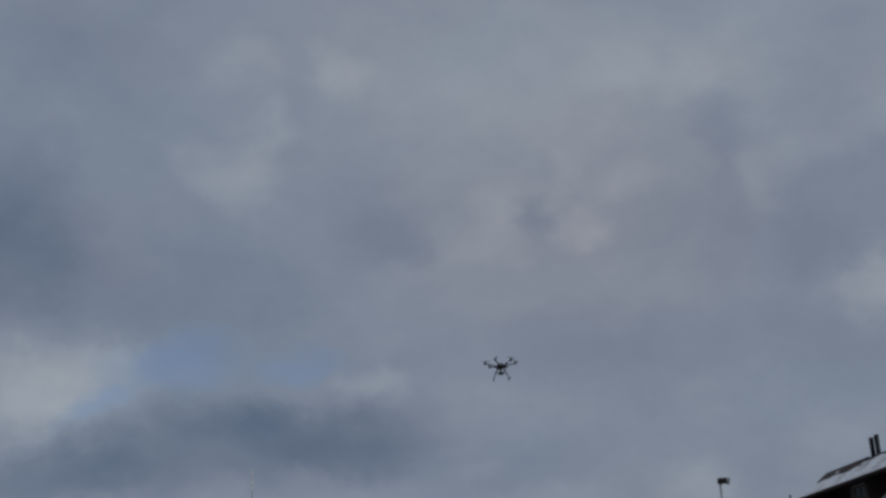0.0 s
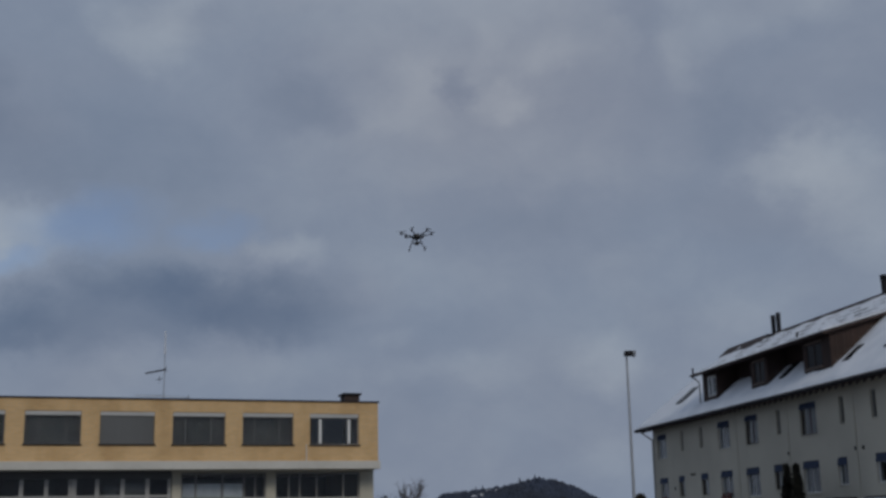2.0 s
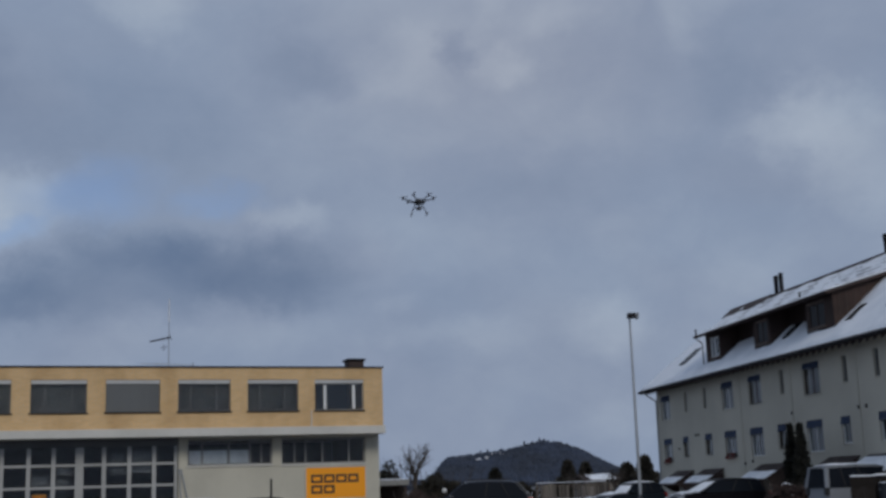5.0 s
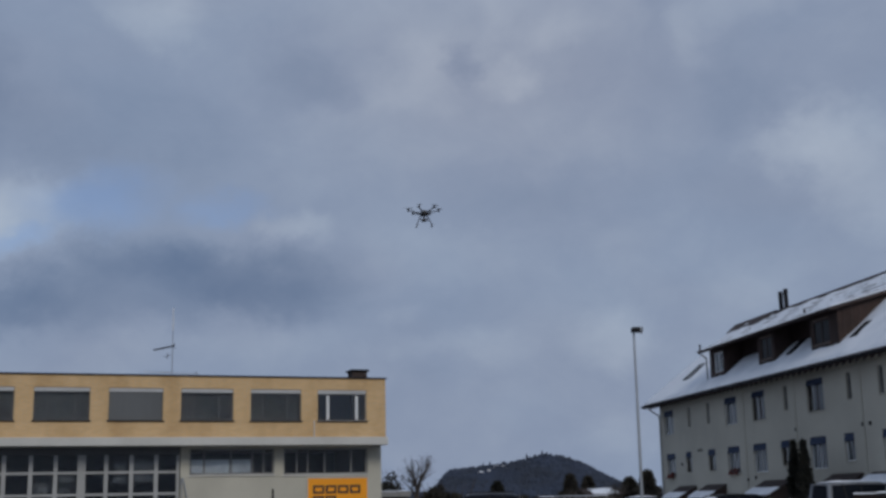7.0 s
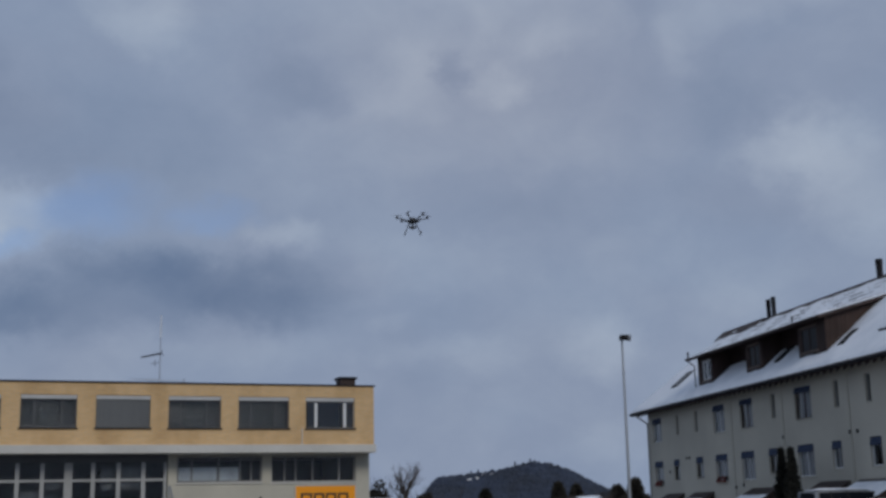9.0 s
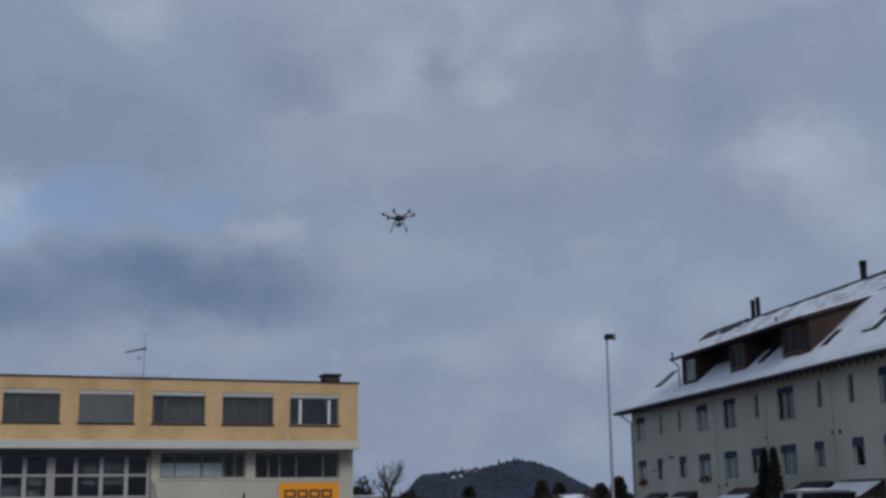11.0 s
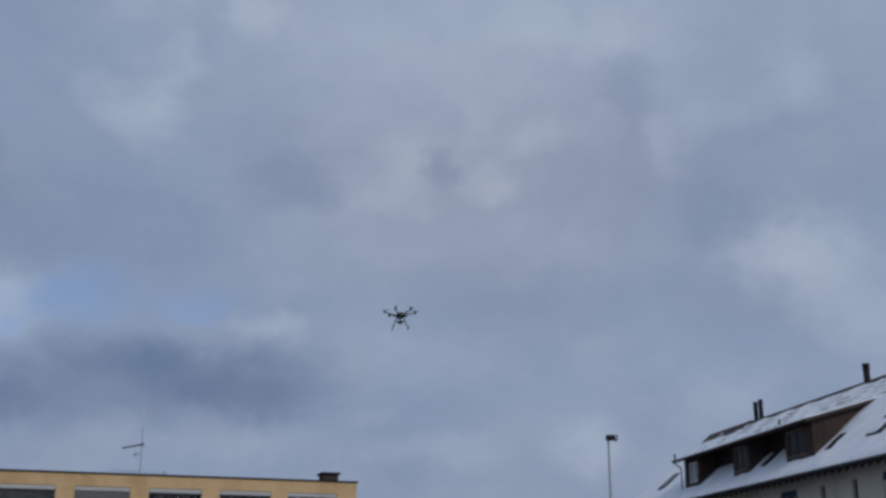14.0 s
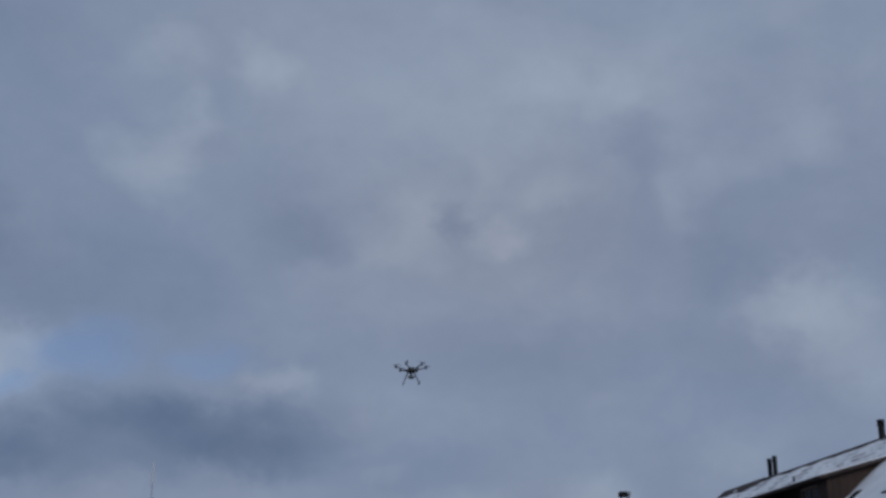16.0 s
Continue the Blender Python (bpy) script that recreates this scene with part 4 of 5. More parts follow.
def car(name, at, label, mat, L, W, H, belt, hood, cab, wheels, r, nose=0.45, snow=(), group="", rails=False, plate=True, tail=None, post=0.032, rim=None):
    """cab: x of windscreen foot, roof front, roof rear, rear glass foot. hood: heights at windscreen foot and nose. Forward is +x."""
    c = thing(name, at, label, "car", group)
    f, rr = L / 2, -L / 2
    xw, xr, xq, xb = cab
    zb = 0.22
    pts = [(rr + 0.10, zb + 0.1), (rr, 0.42), (rr + 0.02, 0.62), (rr + 0.08, belt - 0.04), (xb + 0.05, belt), (xw, belt - 0.02), (xw + 0.08, hood[0]), ((xw + f) / 2 + 0.2, (hood[0] + hood[1]) / 2 + 0.035),
           (f - 0.22, hood[1]), (f - 0.05, nose + 0.14), (f, nose), (f - 0.02, 0.36), (f - 0.12, zb)]
    low = []
    for wx in sorted(wheels, reverse=True):
        low += arch(wx, r * 1.18, zb)
    body = smooth(part("body", lofted(pts + low, W / 2, 0.055, 0.05), mat, c))
    cabin = [(xb, belt - 0.02), (xq, H - 0.10), (xq + 0.25, H - 0.04), ((xr + xq) / 2, H - 0.015), (xr - 0.2, H - 0.035), (xr, H - 0.09), (xw, belt - 0.03)]
    hw, ht = W / 2 - 0.04, W / 2 - 0.24
    part("glazing", lofted(cabin, ht, 0.03, 0.02, hw, belt, H), DARK_GLASS, c, "dark car windows")
    roof = [(xq - 0.08, H - 0.12), (xq + 0.2, H - 0.03), ((xr + xq) / 2, H), (xr - 0.15, H - 0.02), (xr + 0.06, H - 0.10), (xr - 0.1, H - 0.09), ((xr + xq) / 2, H - 0.07), (xq + 0.1, H - 0.10)]
    smooth(part("roof", lofted(roof, ht + 0.03, 0.02, 0.035), mat, c))
    for s in (-1, 1):
        for (xa, za), (xc, zc), wd in (((xw, belt - 0.02), (xr, H - 0.08), 0.035), ((xb + post - 0.032, belt - 0.02), (xq + post - 0.032, H - 0.09), post)):
            part("pillar", rod(bmesh.new(), (xa, s * (hw - 0.005), za), (xc, s * (ht + 0.01), zc), wd, n=6), mat, c)
        part("mirror", boxed(xw - 0.32, xw - 0.12, s * (W / 2 + 0.07) - 0.09, s * (W / 2 + 0.07) + 0.09, belt - 0.02, belt + 0.13, bevel=0.04), mat, c)
        part("headlight", boxed(f - 0.42, f - 0.065, s * (W / 2 - 0.27) - 0.17, s * (W / 2 - 0.27) + 0.17, nose + 0.08, nose + 0.24, bevel=0.05), HEADLAMP, c, "clear headlight")
        part("tail_light", boxed(rr + 0.015, rr + 0.24, s * (W / 2 - 0.12) - 0.1, s * (W / 2 - 0.12) + 0.09, belt - 0.3, belt - 0.02, bevel=0.03), tail or RED_LAMP, c, "tail light")
        for k in (0.22, -0.75):
            part("door_handle", boxed(k - 0.09, k + 0.09, s * (W / 2 - 0.005) - 0.018, s * (W / 2 - 0.005) + 0.018, belt - 0.17, belt - 0.12, bevel=0.01), CHROME if rails else mat, c)
        for xa, xc in (((xw + xb) / 2 + 0.12, (xr + xq) / 2 + 0.1), (xb + 0.85, xq + 0.62)):
            part("pillar", rod(bmesh.new(), (xa, s * (hw - 0.008), belt - 0.01), (xc, s * (ht + 0.012), H - 0.06), 0.028, n=6), RUBBER, c)
        for k in (wheels[0] - r - 0.12, wheels[0] - r - 1.05, wheels[1] + r * 0.95):
            part("door_seam", boxed(k - 0.006, k + 0.006, s * (W / 2 - 0.02) - 0.024, s * (W / 2 - 0.02) + 0.024, 0.42, belt - 0.07), BLACK, c)
        part("sill_trim", boxed(wheels[1] + r * 1.2, wheels[0] - r * 1.2, s * (W / 2 - 0.03) - 0.04, s * (W / 2 - 0.03) + 0.045, 0.21, 0.34, bevel=0.015), BLACK, c)
        if rails:
            part("roof_rail", rod(bmesh.new(), (xr - 0.2, s * (ht - 0.04), H + 0.03), (xq + 0.15, s * (ht - 0.04), H + 0.03), 0.025, n=6), BLACK, c)
        for wx in wheels:
            wheel(c, wx, s * (W / 2 - 0.12), r, s, rim)
    part("grille", boxed(f - 0.10, f - 0.012, -0.33, 0.33, nose - 0.02, nose + 0.10, bevel=0.03), BLACK, c)
    part("badge", boxed(f - 0.02, f + 0.004, -0.07, 0.07, nose + 0.08, nose + 0.16, bevel=0.02), CHROME, c)
    part("air_intake", boxed(f - 0.10, f - 0.005, -0.5, 0.5, 0.26, 0.36, bevel=0.03), BLACK, c)
    if plate:
        part("number_plate", boxed(f - 0.02, f + 0.012, -0.2, 0.2, 0.385, 0.47), PLATE, c, "blank white number plate")
        part("number_plate", boxed(rr - 0.012, rr + 0.02, -0.26, 0.26, 0.62, 0.73), PLATE, c, "blank white number plate")
    part("rear_bumper", boxed(rr - 0.03, rr + 0.2, -W / 2 + 0.08, W / 2 - 0.08, 0.34, 0.56, bevel=0.06), mat if not rails else BLACK, c)
    if "hood" in snow:
        smooth(part("hood_snow", top_snow(xw + 0.15, f - 0.25, W / 2 - 0.16, lambda x: hood[0] + (hood[1] - hood[0]) * (x - xw) / (f - 0.2 - xw) + 0.06, 0.06, 1), SNOW, c, "snow on the bonnet"))
    if "roof" in snow:
        smooth(part("roof_snow", top_snow(xq + 0.1, xr - 0.1, ht - 0.06, lambda x: H - 0.005, 0.06, 2), SNOW, c, "snow on the roof"))
    if "screen" in snow:
        smooth(part("windscreen_snow", top_snow(xr + 0.05, xw - 0.03, ht - 0.02, lambda x: H - 0.09 + (belt - H + 0.09) * (x - xr) / (xw - xr), 0.06, 3), SNOW, c, "snow on the windscreen"))
    return c


def top_snow(x0, x1, half, height, t, seed):
    bm = bmesh.new()
    rows = []
    for i in range(13):
        row = []
        for k in range(11):
            fx, fy = i / 12, k / 10
            x, y = x0 + (x1 - x0) * fx, half * (2 * fy - 1)
            rim = min(1.0, 6 * min(fx, 1 - fx), 5 * min(fy, 1 - fy))
            n = noise.noise(Vector((x * 1.7 + seed, y * 1.7, seed)))
            row.append(bm.verts.new((x, y * (1 + 0.06 * n), height(x) - 0.02 + rim * t * (1 + 0.6 * n))))
        rows.append(row)
    for i in range(12):
        for k in range(10):
            bm.faces.new((rows[i][k], rows[i + 1][k], rows[i + 1][k + 1], rows[i][k + 1]))
    return bm


car("hatchback", pose(-9.84, 43.5, 0, 0, 0, -77), "small white hatchback parked on the wet yard", WHITE_CAR,
    3.85, 1.63, 1.48, 0.93, (0.98, 0.84), (0.95, 0.2, -1.35, -1.78), (1.2, -1.22), 0.3, nose=0.55)
car("sedan", pose(-7.40, 42.95, 0, 0, 0, -79), "black-green saloon car parked beside the white one", BLACK_CAR,
    4.4, 1.67, 1.43, 0.88, (0.92, 0.76), (0.85, 0.1, -1.0, -1.55), (1.33, -1.3), 0.3, nose=0.5)
car("suv", pose(-0.23, 49.0, 0, 0, 0, 184), "dark blue sport utility vehicle with roof rails on the road", BLUE_CAR,
    4.68, 1.84, 1.79, 1.12, (1.12, 0.9), (1.1, 0.34, -1.68, -2.22), (1.4, -1.34), 0.385, nose=0.62, rails=True)
car("estate_car", pose(7.95, 65.5, 0, 0, 0, 208), "dark estate car with snow on windscreen and bonnet", NAVY_CAR,
    3.8, 1.66, 1.52, 0.98, (1.0, 0.86), (0.6, 0.1, -1.5, -1.78), (1.1, -1.12), 0.3, nose=0.55, snow=("hood", "screen", "roof"))
car("minivan", pose(11.25, 58.8, 0, 0, 0, 197), "dark minivan with snow lying on its windscreen", VAN_CAR,
    4.75, 1.84, 1.58, 0.96, (1.0, 0.80), (1.35, 0.25, -1.9, -2.25), (1.45, -1.4), 0.32, nose=0.55, snow=("hood", "screen"), rim=DARK_METAL)
car("small_van", pose(15.19, 49.43, 0, 0, 0, 13), "silver-grey box van seen from its rear", SILVER_CAR,
    4.1, 1.7, 1.96, 1.1, (1.08, 0.9), (1.15, 0.55, -1.9, -2.02), (1.35, -1.3), 0.3, nose=0.6, snow=("roof",), plate=False, tail=BLACK, post=0.1, rim=DARK_METAL)

# ---- flood lamp on its mast ----
def build_lamp():
    l = thing("street_lamp", pose(7.06, 54.2, 0), "tall slender galvanised lamp post with a flood lamp", "street lamp")
    bm = bmesh.new()
    rod(bm, (0, 0, 0), (0, 0, 8.75), 0.075, 0.045, 14)
    smooth(part("post", bm, GALVANISED, l))
    bm = bmesh.new()
    rod(bm, (0, 0, 0), (0, 0, 0.3), 0.12, 0.1, 14)
    part("base_sleeve", bm, DARK_METAL, l)
    part("door_cover", boxed(-0.04, 0.04, -0.085, -0.06, 0.7, 1.0, bevel=0.008), DARK_METAL, l)
    h = part("lamp_head", boxed(-0.1, 0.26, -0.28, 0.18, 8.72, 8.93, bevel=0.035), DARK_METAL, l, "dark box-shaped flood lamp")
    bm = bmesh.new()
    rod(bm, (0.26, -0.06, 8.82), (0.37, -0.1, 8.8), 0.14, 0.16, 16)
    part("reflector", bm, HEADLAMP, h, "round bright reflector glass")


build_lamp()


# ---- the hexacopter ----
def build_drone():
    d = thing("drone", pose(-1.68, 40.9, 11.27, -1, -2, 8) @ Matrix.Scale(1.08, 4), "black six-armed camera drone hovering with landing legs", "drone")
    bm = bmesh.new()
    for z0, z1, r in ((-0.035, 0.02, 0.15), (0.02, 0.06, 0.11), (-0.08, -0.035, 0.09)):
        rod(bm, (0, 0, z0), (0, 0, z1), r, r * 0.9, 12)
    box(bm, -0.09, 0.09, -0.05, 0.05, 0.06, 0.1)
    part("body", bm, BLACK, d)
    for k in range(6):
        a = radians(60 * k + 8)
        c, s = math.cos(a), math.sin(a)
        arm = part("arm", rod(bmesh.new(), (0.1 * c, 0.1 * s, 0.0), (0.5 * c, 0.5 * s, 0.11), 0.02, 0.016, 8), BLACK, d)
        part("motor", rod(bmesh.new(), (0.5 * c, 0.5 * s, 0.07), (0.5 * c, 0.5 * s, 0.16), 0.036, 0.03, 10), DARK_METAL, arm)
        bm = bmesh.new()
        t = a + radians(35 + 47 * k)
        for sg in (-1, 1):
            e = Vector((math.cos(t), math.sin(t), 0)) * sg
            n = Vector((-math.sin(t), math.cos(t), 0)) * sg
            o = Vector((0.5 * c, 0.5 * s, 0.17))
            pts = [o + e * 0.0 - n * 0.012, o + e * 0.06 - n * 0.024, o + e * 0.165 - n * 0.010, o + e * 0.165 + n * 0.006, o + e * 0.06 + n * 0.016, o + n * 0.012]
            lo = [bm.verts.new(p + Vector((0, 0, 0.004 if i in (1, 2) else -0.003))) for i, p in enumerate(pts)]
            hi = [bm.verts.new(p + Vector((0, 0, 0.010 if i in (1, 2) else 0.003))) for i, p in enumerate(pts)]
            for i in range(6):
                bm.faces.new((lo[i], lo[(i + 1) % 6], hi[(i + 1) % 6], hi[i]))
            bm.faces.new(lo[::-1])
            bm.faces.new(hi)
        part("propeller", bm, BLACK, arm)
    for s in (-1, 1):
        leg = part("landing_leg", rod(bmesh.new(), (s * 0.1, 0, -0.05), (s * 0.25, 0.02, -0.40), 0.017, 0.015, 8), BLACK, d)
        part("skid", rod(bmesh.new(), (s * 0.25, -0.2, -0.41), (s * 0.25, 0.2, -0.41), 0.02, n=8), BLACK, leg)
    g = part("gimbal", rod(bmesh.new(), (0, 0, -0.08), (0, 0, -0.18), 0.03, 0.025, 8), BLACK, d)
    bm = bmesh.new()
    rod(bm, (-0.11, 0, -0.22), (0.11, 0, -0.22), 0.016, n=6)
    rod(bm, (-0.11, 0, -0.22), (-0.09, 0, -0.14), 0.014, n=6)
    rod(bm, (0.11, 0, -0.22), (0.09, 0, -0.14), 0.014, n=6)
    part("gimbal_yoke", bm, DARK_METAL, g)
    cm = part("camera_body", boxed(-0.07, 0.07, -0.06, 0.05, -0.265, -0.18, bevel=0.015), BLACK, d)
    part("lens", rod(bmesh.new(), (0, -0.06, -0.222), (0, -0.12, -0.222), 0.03, 0.034, 12), DARK_METAL, cm)
    part("receiver", boxed(0.16, 0.22, -0.04, 0.04, -0.05, 0.0, bevel=0.01), BLACK, d)


build_drone()


# ---- plants and far things ----
def limb(bm, p, way, length, r, depth, rng, spread=0.6, twigs=3):
    end = p + way * length
    mid = p + way * length * 0.5 + Vector((rng.uniform(-1, 1), rng.uniform(-1, 1), 0)) * length * 0.06
    n = 7 if depth > 2 else 4
    rod(bm, p, mid, r, r * 0.8, n)
    rod(bm, mid, end, r * 0.8, r * 0.55, n)
    if depth == 0:
        return
    for k in range(twigs):
        w = (way + Vector((rng.gauss(0, spread), rng.gauss(0, spread), rng.gauss(0.15, spread * 0.6)))).normalized()
        q = p + way * length * rng.uniform(0.45, 1.0)
        limb(bm, q, w, length * rng.uniform(0.5, 0.8), r * 0.5, depth - 1, rng, spread, twigs)


def bare_tree(x, y, height, seed, label, r=0.09, depth=4, group="", slim=0.55, spread=0.6):
    rng = random.Random(seed)
    t = thing("tree", pose(x, y, 0), label, "tree", group)
    bm = bmesh.new()
    rod(bm, (0, 0, -0.05), (0.05, 0, height * 0.22), r * 1.3, r, 8)
    rod(bm, (0.05, 0, height * 0.22), (0.02, 0.03, height * 0.42), r, r * 0.85, 8)
    part("trunk", bm, BARK, t)
    bm = bmesh.new()
    for k in range(9):
        a = 2 * math.pi * k / 9 + rng.uniform(-0.4, 0.4)
        w = Vector((math.cos(a) * slim, math.sin(a) * slim, rng.uniform(0.6, 1.1))).normalized()
        limb(bm, Vector((0.03, 0.02, height * rng.uniform(0.25, 0.42))), w, height * rng.uniform(0.2, 0.3) * (0.62 + 0.69 * slim), r * 0.5, depth, rng, spread)
    part("crown", bm, TWIG, t)
    return t


def tuft(bm, c, size, rng):
    """A handful of small leaf blades round a point."""
    for k in range(4):
        d = Vector((rng.gauss(0, 1), rng.gauss(0, 1), rng.gauss(0.3, 0.8))).normalized() * size
        s = d.cross(Vector((rng.gauss(0, 1), rng.gauss(0, 1), rng.gauss(0, 1)))).normalized() * size * 0.35
        a, b, e = bm.verts.new(c - s), bm.verts.new(c + s), bm.verts.new(c + d)
        bm.faces.new((a, b, e))


def evergreen(x, y, height, radius, seed, label, mat=None, tufts=900, name="tree", cat="tree", group="", column=True, at=None):
    rng = random.Random(seed)
    t = thing(name, at or pose(x, y, 0), label, cat, group)
    part("trunk", rod(bmesh.new(), (0, 0, -0.03), (0, 0, height * 0.8), radius * 0.16, radius * 0.04, 7), BARK, t)
    bm = bmesh.new()
    for k in range(tufts):
        f = rng.random() ** 1.15
        a = rng.uniform(0, 2 * math.pi)
        prof = (1 - f) ** 0.95 if column else (1 - f) * (0.75 + 0.25 * math.cos(f * 22))
        lump = 1 + 0.25 * noise.noise(Vector((math.cos(a) * 2, math.sin(a) * 2, f * 7 + seed)))
        rr = radius * max(0.03, prof * lump) * rng.uniform(0.55, 1.0)
        tuft(bm, Vector((rr * math.cos(a), rr * math.sin(a), 0.08 + f * (height - 0.1))), radius * 0.24 + 0.06, rng)
    part("crown", bm, mat or THUJA, t)
    return t


evergreen(0, 0, 3.8, 0.6, 5, "slim dark columnar evergreen before the house wall", group="columnar evergreens", at=HOUSE_AT @ pose(22.75, -1.9, 0))
evergreen(0, 0, 3.75, 0.62, 6, "slim dark columnar evergreen before the house wall", group="columnar evergreens", at=HOUSE_AT @ pose(23.75, -1.9, 0))


def shrub(x, y, w, d, h, seed, label, mat=None, tufts=900, snow=False):
    """A loose bush: many fine stems fanning out, with dry tufts."""
    rng = random.Random(seed)
    t = thing("shrub", pose(x, y, 0), label, "shrub")
    bm = bmesh.new()
    for k in range(60):
        a = Vector((rng.uniform(-0.3, 0.3) * w, rng.uniform(-0.3, 0.3) * d, 0))
        e = Vector((a.x * 1.7 + rng.gauss(0, 0.12) * w, a.y * 1.7 + rng.gauss(0, 0.12) * d, h * rng.uniform(0.6, 1.08)))
        rod(bm, a, e, 0.02, 0.006, 4)
    tagged(part("stem_cluster", bm, TWIG, t), kind="stuff")
    bm = bmesh.new()
    for k in range(tufts):
        p = Vector((rng.gauss(0, 0.27) * w, rng.gauss(0, 0.27) * d, 0))
        top = h * (1 - 0.55 * (abs(p.x) / w * 2) ** 2) * (0.85 + 0.3 * noise.noise(Vector((p.x * 1.3, p.y * 1.3, seed))))
        p.z = max(0.05, top * rng.random() ** 0.6)
        tuft(bm, p, 0.16, rng)
    part("foliage", bm, mat or SHRUB, t)
    if snow:
        bm = bmesh.new()
        for k in range(26):
            p = Vector((rng.gauss(0, 0.2) * w, rng.gauss(0, 0.2) * d, 0))
            p.z = h * (1 - 0.55 * (abs(p.x) / w * 2) ** 2) * rng.uniform(0.55, 0.95)
            bmesh.ops.create_icosphere(bm, subdivisions=1, radius=rng.uniform(0.02, 0.045), matrix=Matrix.Translation(p) @ Matrix.Diagonal((1.5, 1.2, 0.6, 1)))
        tagged(part("snow_flecks", bm, SNOW, t, "scraps of snow among the twigs"), kind="stuff")
    return t


shrub(-2.9, 58.0, 2.0, 1.4, 1.55, 11, "brown leafless shrub beside the yard", RED_SHRUB)
shrub(-1.9, 61.0, 3.2, 1.6, 2.4, 12, "dark leafless shrub beside the yard", None, 1500)
shrub(-5.3, 72.0, 2.4, 1.6, 3.3, 13, "dark dense evergreen shrub", THUJA)
shrub(-1.9, 54.0, 1.4, 1.0, 1.3, 14, "low brown shrub near the road", RED_SHRUB)
shrub(13.2, 53.2, 1.9, 1.2, 1.4, 15, "round red-brown shrub with snow flecks beside the silver van", RED_SHRUB, 1500, True)
shrub(-4.3, 49.0, 1.2, 0.8, 0.72, 16, "low brown shrub with snow at the building corner", RED_SHRUB, 400, True)
bare_tree(-3.75, 74.0, 5.4, 21, "small bare tree with thin twigs", 0.12, slim=0.28, spread=0.42)
bare_tree(-2.7, 79.0, 3.1, 22, "small bare tree with thin twigs", 0.06, 3)
bare_tree(10.6, 96.0, 3.8, 23, "bare winter tree behind the lamp post", 0.08, 3)
bare_tree(8.0, 100.0, 3.2, 24, "bare winter tree behind the lamp post", 0.07, 3)
evergreen(13.1, 97.0, 3.2, 2.0, 31, "dark brown tree behind the car park", SHRUB, column=False)
evergreen(12.2, 101.0, 2.7, 2.2, 32, "dark brown tree behind the car park", SHRUB, column=False)
evergreen(8.2, 112.0, 3.3, 2.0, 33, "dark brown tree behind the fence", SHRUB, column=False)
evergreen(9.9, 113.0, 3.1, 2.0, 34, "dark brown tree behind the fence", SHRUB, column=False)
evergreen(1.6, 110.0, 2.8, 2.0, 35, "dark conifer on the far edge", column=False)


def snowy_mound(x, y, w, h, seed):
    """A low clipped hedge piece with a cap of snow."""
    rng = random.Random(seed)
    t = thing("low_hedge", pose(x, y, 0), "low dark hedge piece with a snow cap", "hedge", "low hedges beside the far lot")
    bm = bmesh.new()
    for k in range(260):
        p = Vector((rng.uniform(-w / 2, w / 2), rng.uniform(-0.5, 0.5), rng.uniform(0.05, h)))
        tuft(bm, p, 0.16, rng)
    part("foliage", bm, SHRUB, t)
    smooth(part("snow_cap", snow_sheet(-w / 2 - 0.05, w / 2 + 0.05, -0.5, h - 0.02, 0.5, h - 0.01, 0.09, 14, 8, seed, bare=0.12, edge=0.3), SNOW, t))


for k, (x, y, w, h) in enumerate(((3.2, 79.0, 2.2, 0.5), (5.6, 80.0, 2.6, 0.55), (1.2, 80.5, 1.8, 0.5), (8.0, 82.0, 2.0, 0.6))):
    snowy_mound(x, y, w, h, 50 + k)


def build_carport():
    c = thing("carport", pose(-4.95, 66.0, -0.25, 0, 0, 8), "low open shelter with pale flat roof", "shelter")
    part("roof_slab", boxed(-1.6, 1.2, -1.5, 1.5, 2.0, 2.3, bevel=0.03), GREY_FRAME, c)
    part("snow_layer", snow_sheet(-1.55, 1.15, -1.45, 2.305, 1.45, 2.306, 0.05, 8, 8, 4.0), SNOW, c)
    for x in (-1.4, 1.0):
        for y in (-1.3, 1.3):
            part("post", boxed(x - 0.06, x + 0.06, y - 0.06, y + 0.06, 0, 1.998), WOOD_TRIM, c)
    part("rear_panel", boxed(-1.5, 1.1, 1.36, 1.42, 0.0, 1.998), WOOD_TRIM, c)


build_carport()


def build_fence():
    f = thing("garden_fence", pose(0, 0, 0), "pale slatted fence with snow on its rail", "fence")
    x0, x1, y = 4.6, 10.2, 98.0
    slat = None
    k = 0
    x = x0
    rng = random.Random(31)
    while x < x1:
        if slat is not None and rng.random() < 0.22:
            x += rng.uniform(0.1, 0.3)
            continue
        if slat is None:
            slat = part("slat", boxed(0, 0.15, 0, 0.03, 0.05, 1.62), material("grey_fence_boards", (0.15, 0.13, 0.11), 0.85, var=0.2, each=0.55), f)
            slat.location = (x, y, 0)
        else:
            o = new("slat", slat.data)
            o.parent, o.location = f, (x, y + 0.01 * (k % 2), -rng.uniform(0.0, 0.22))
        x += rng.uniform(0.17, 0.24)
        k += 1
    for z in (0.35, 1.3):
        part("rail", boxed(x0, x1, y + 0.045, y + 0.1, z, z + 0.1), WOOD_TRIM, f)
    smooth(part("rail_snow", snow_sheet(x0, x1, y - 0.05, 1.64, y + 0.12, 1.641, 0.045, 40, 4, 2.0, edge=0.05), SNOW, f))


build_fence()


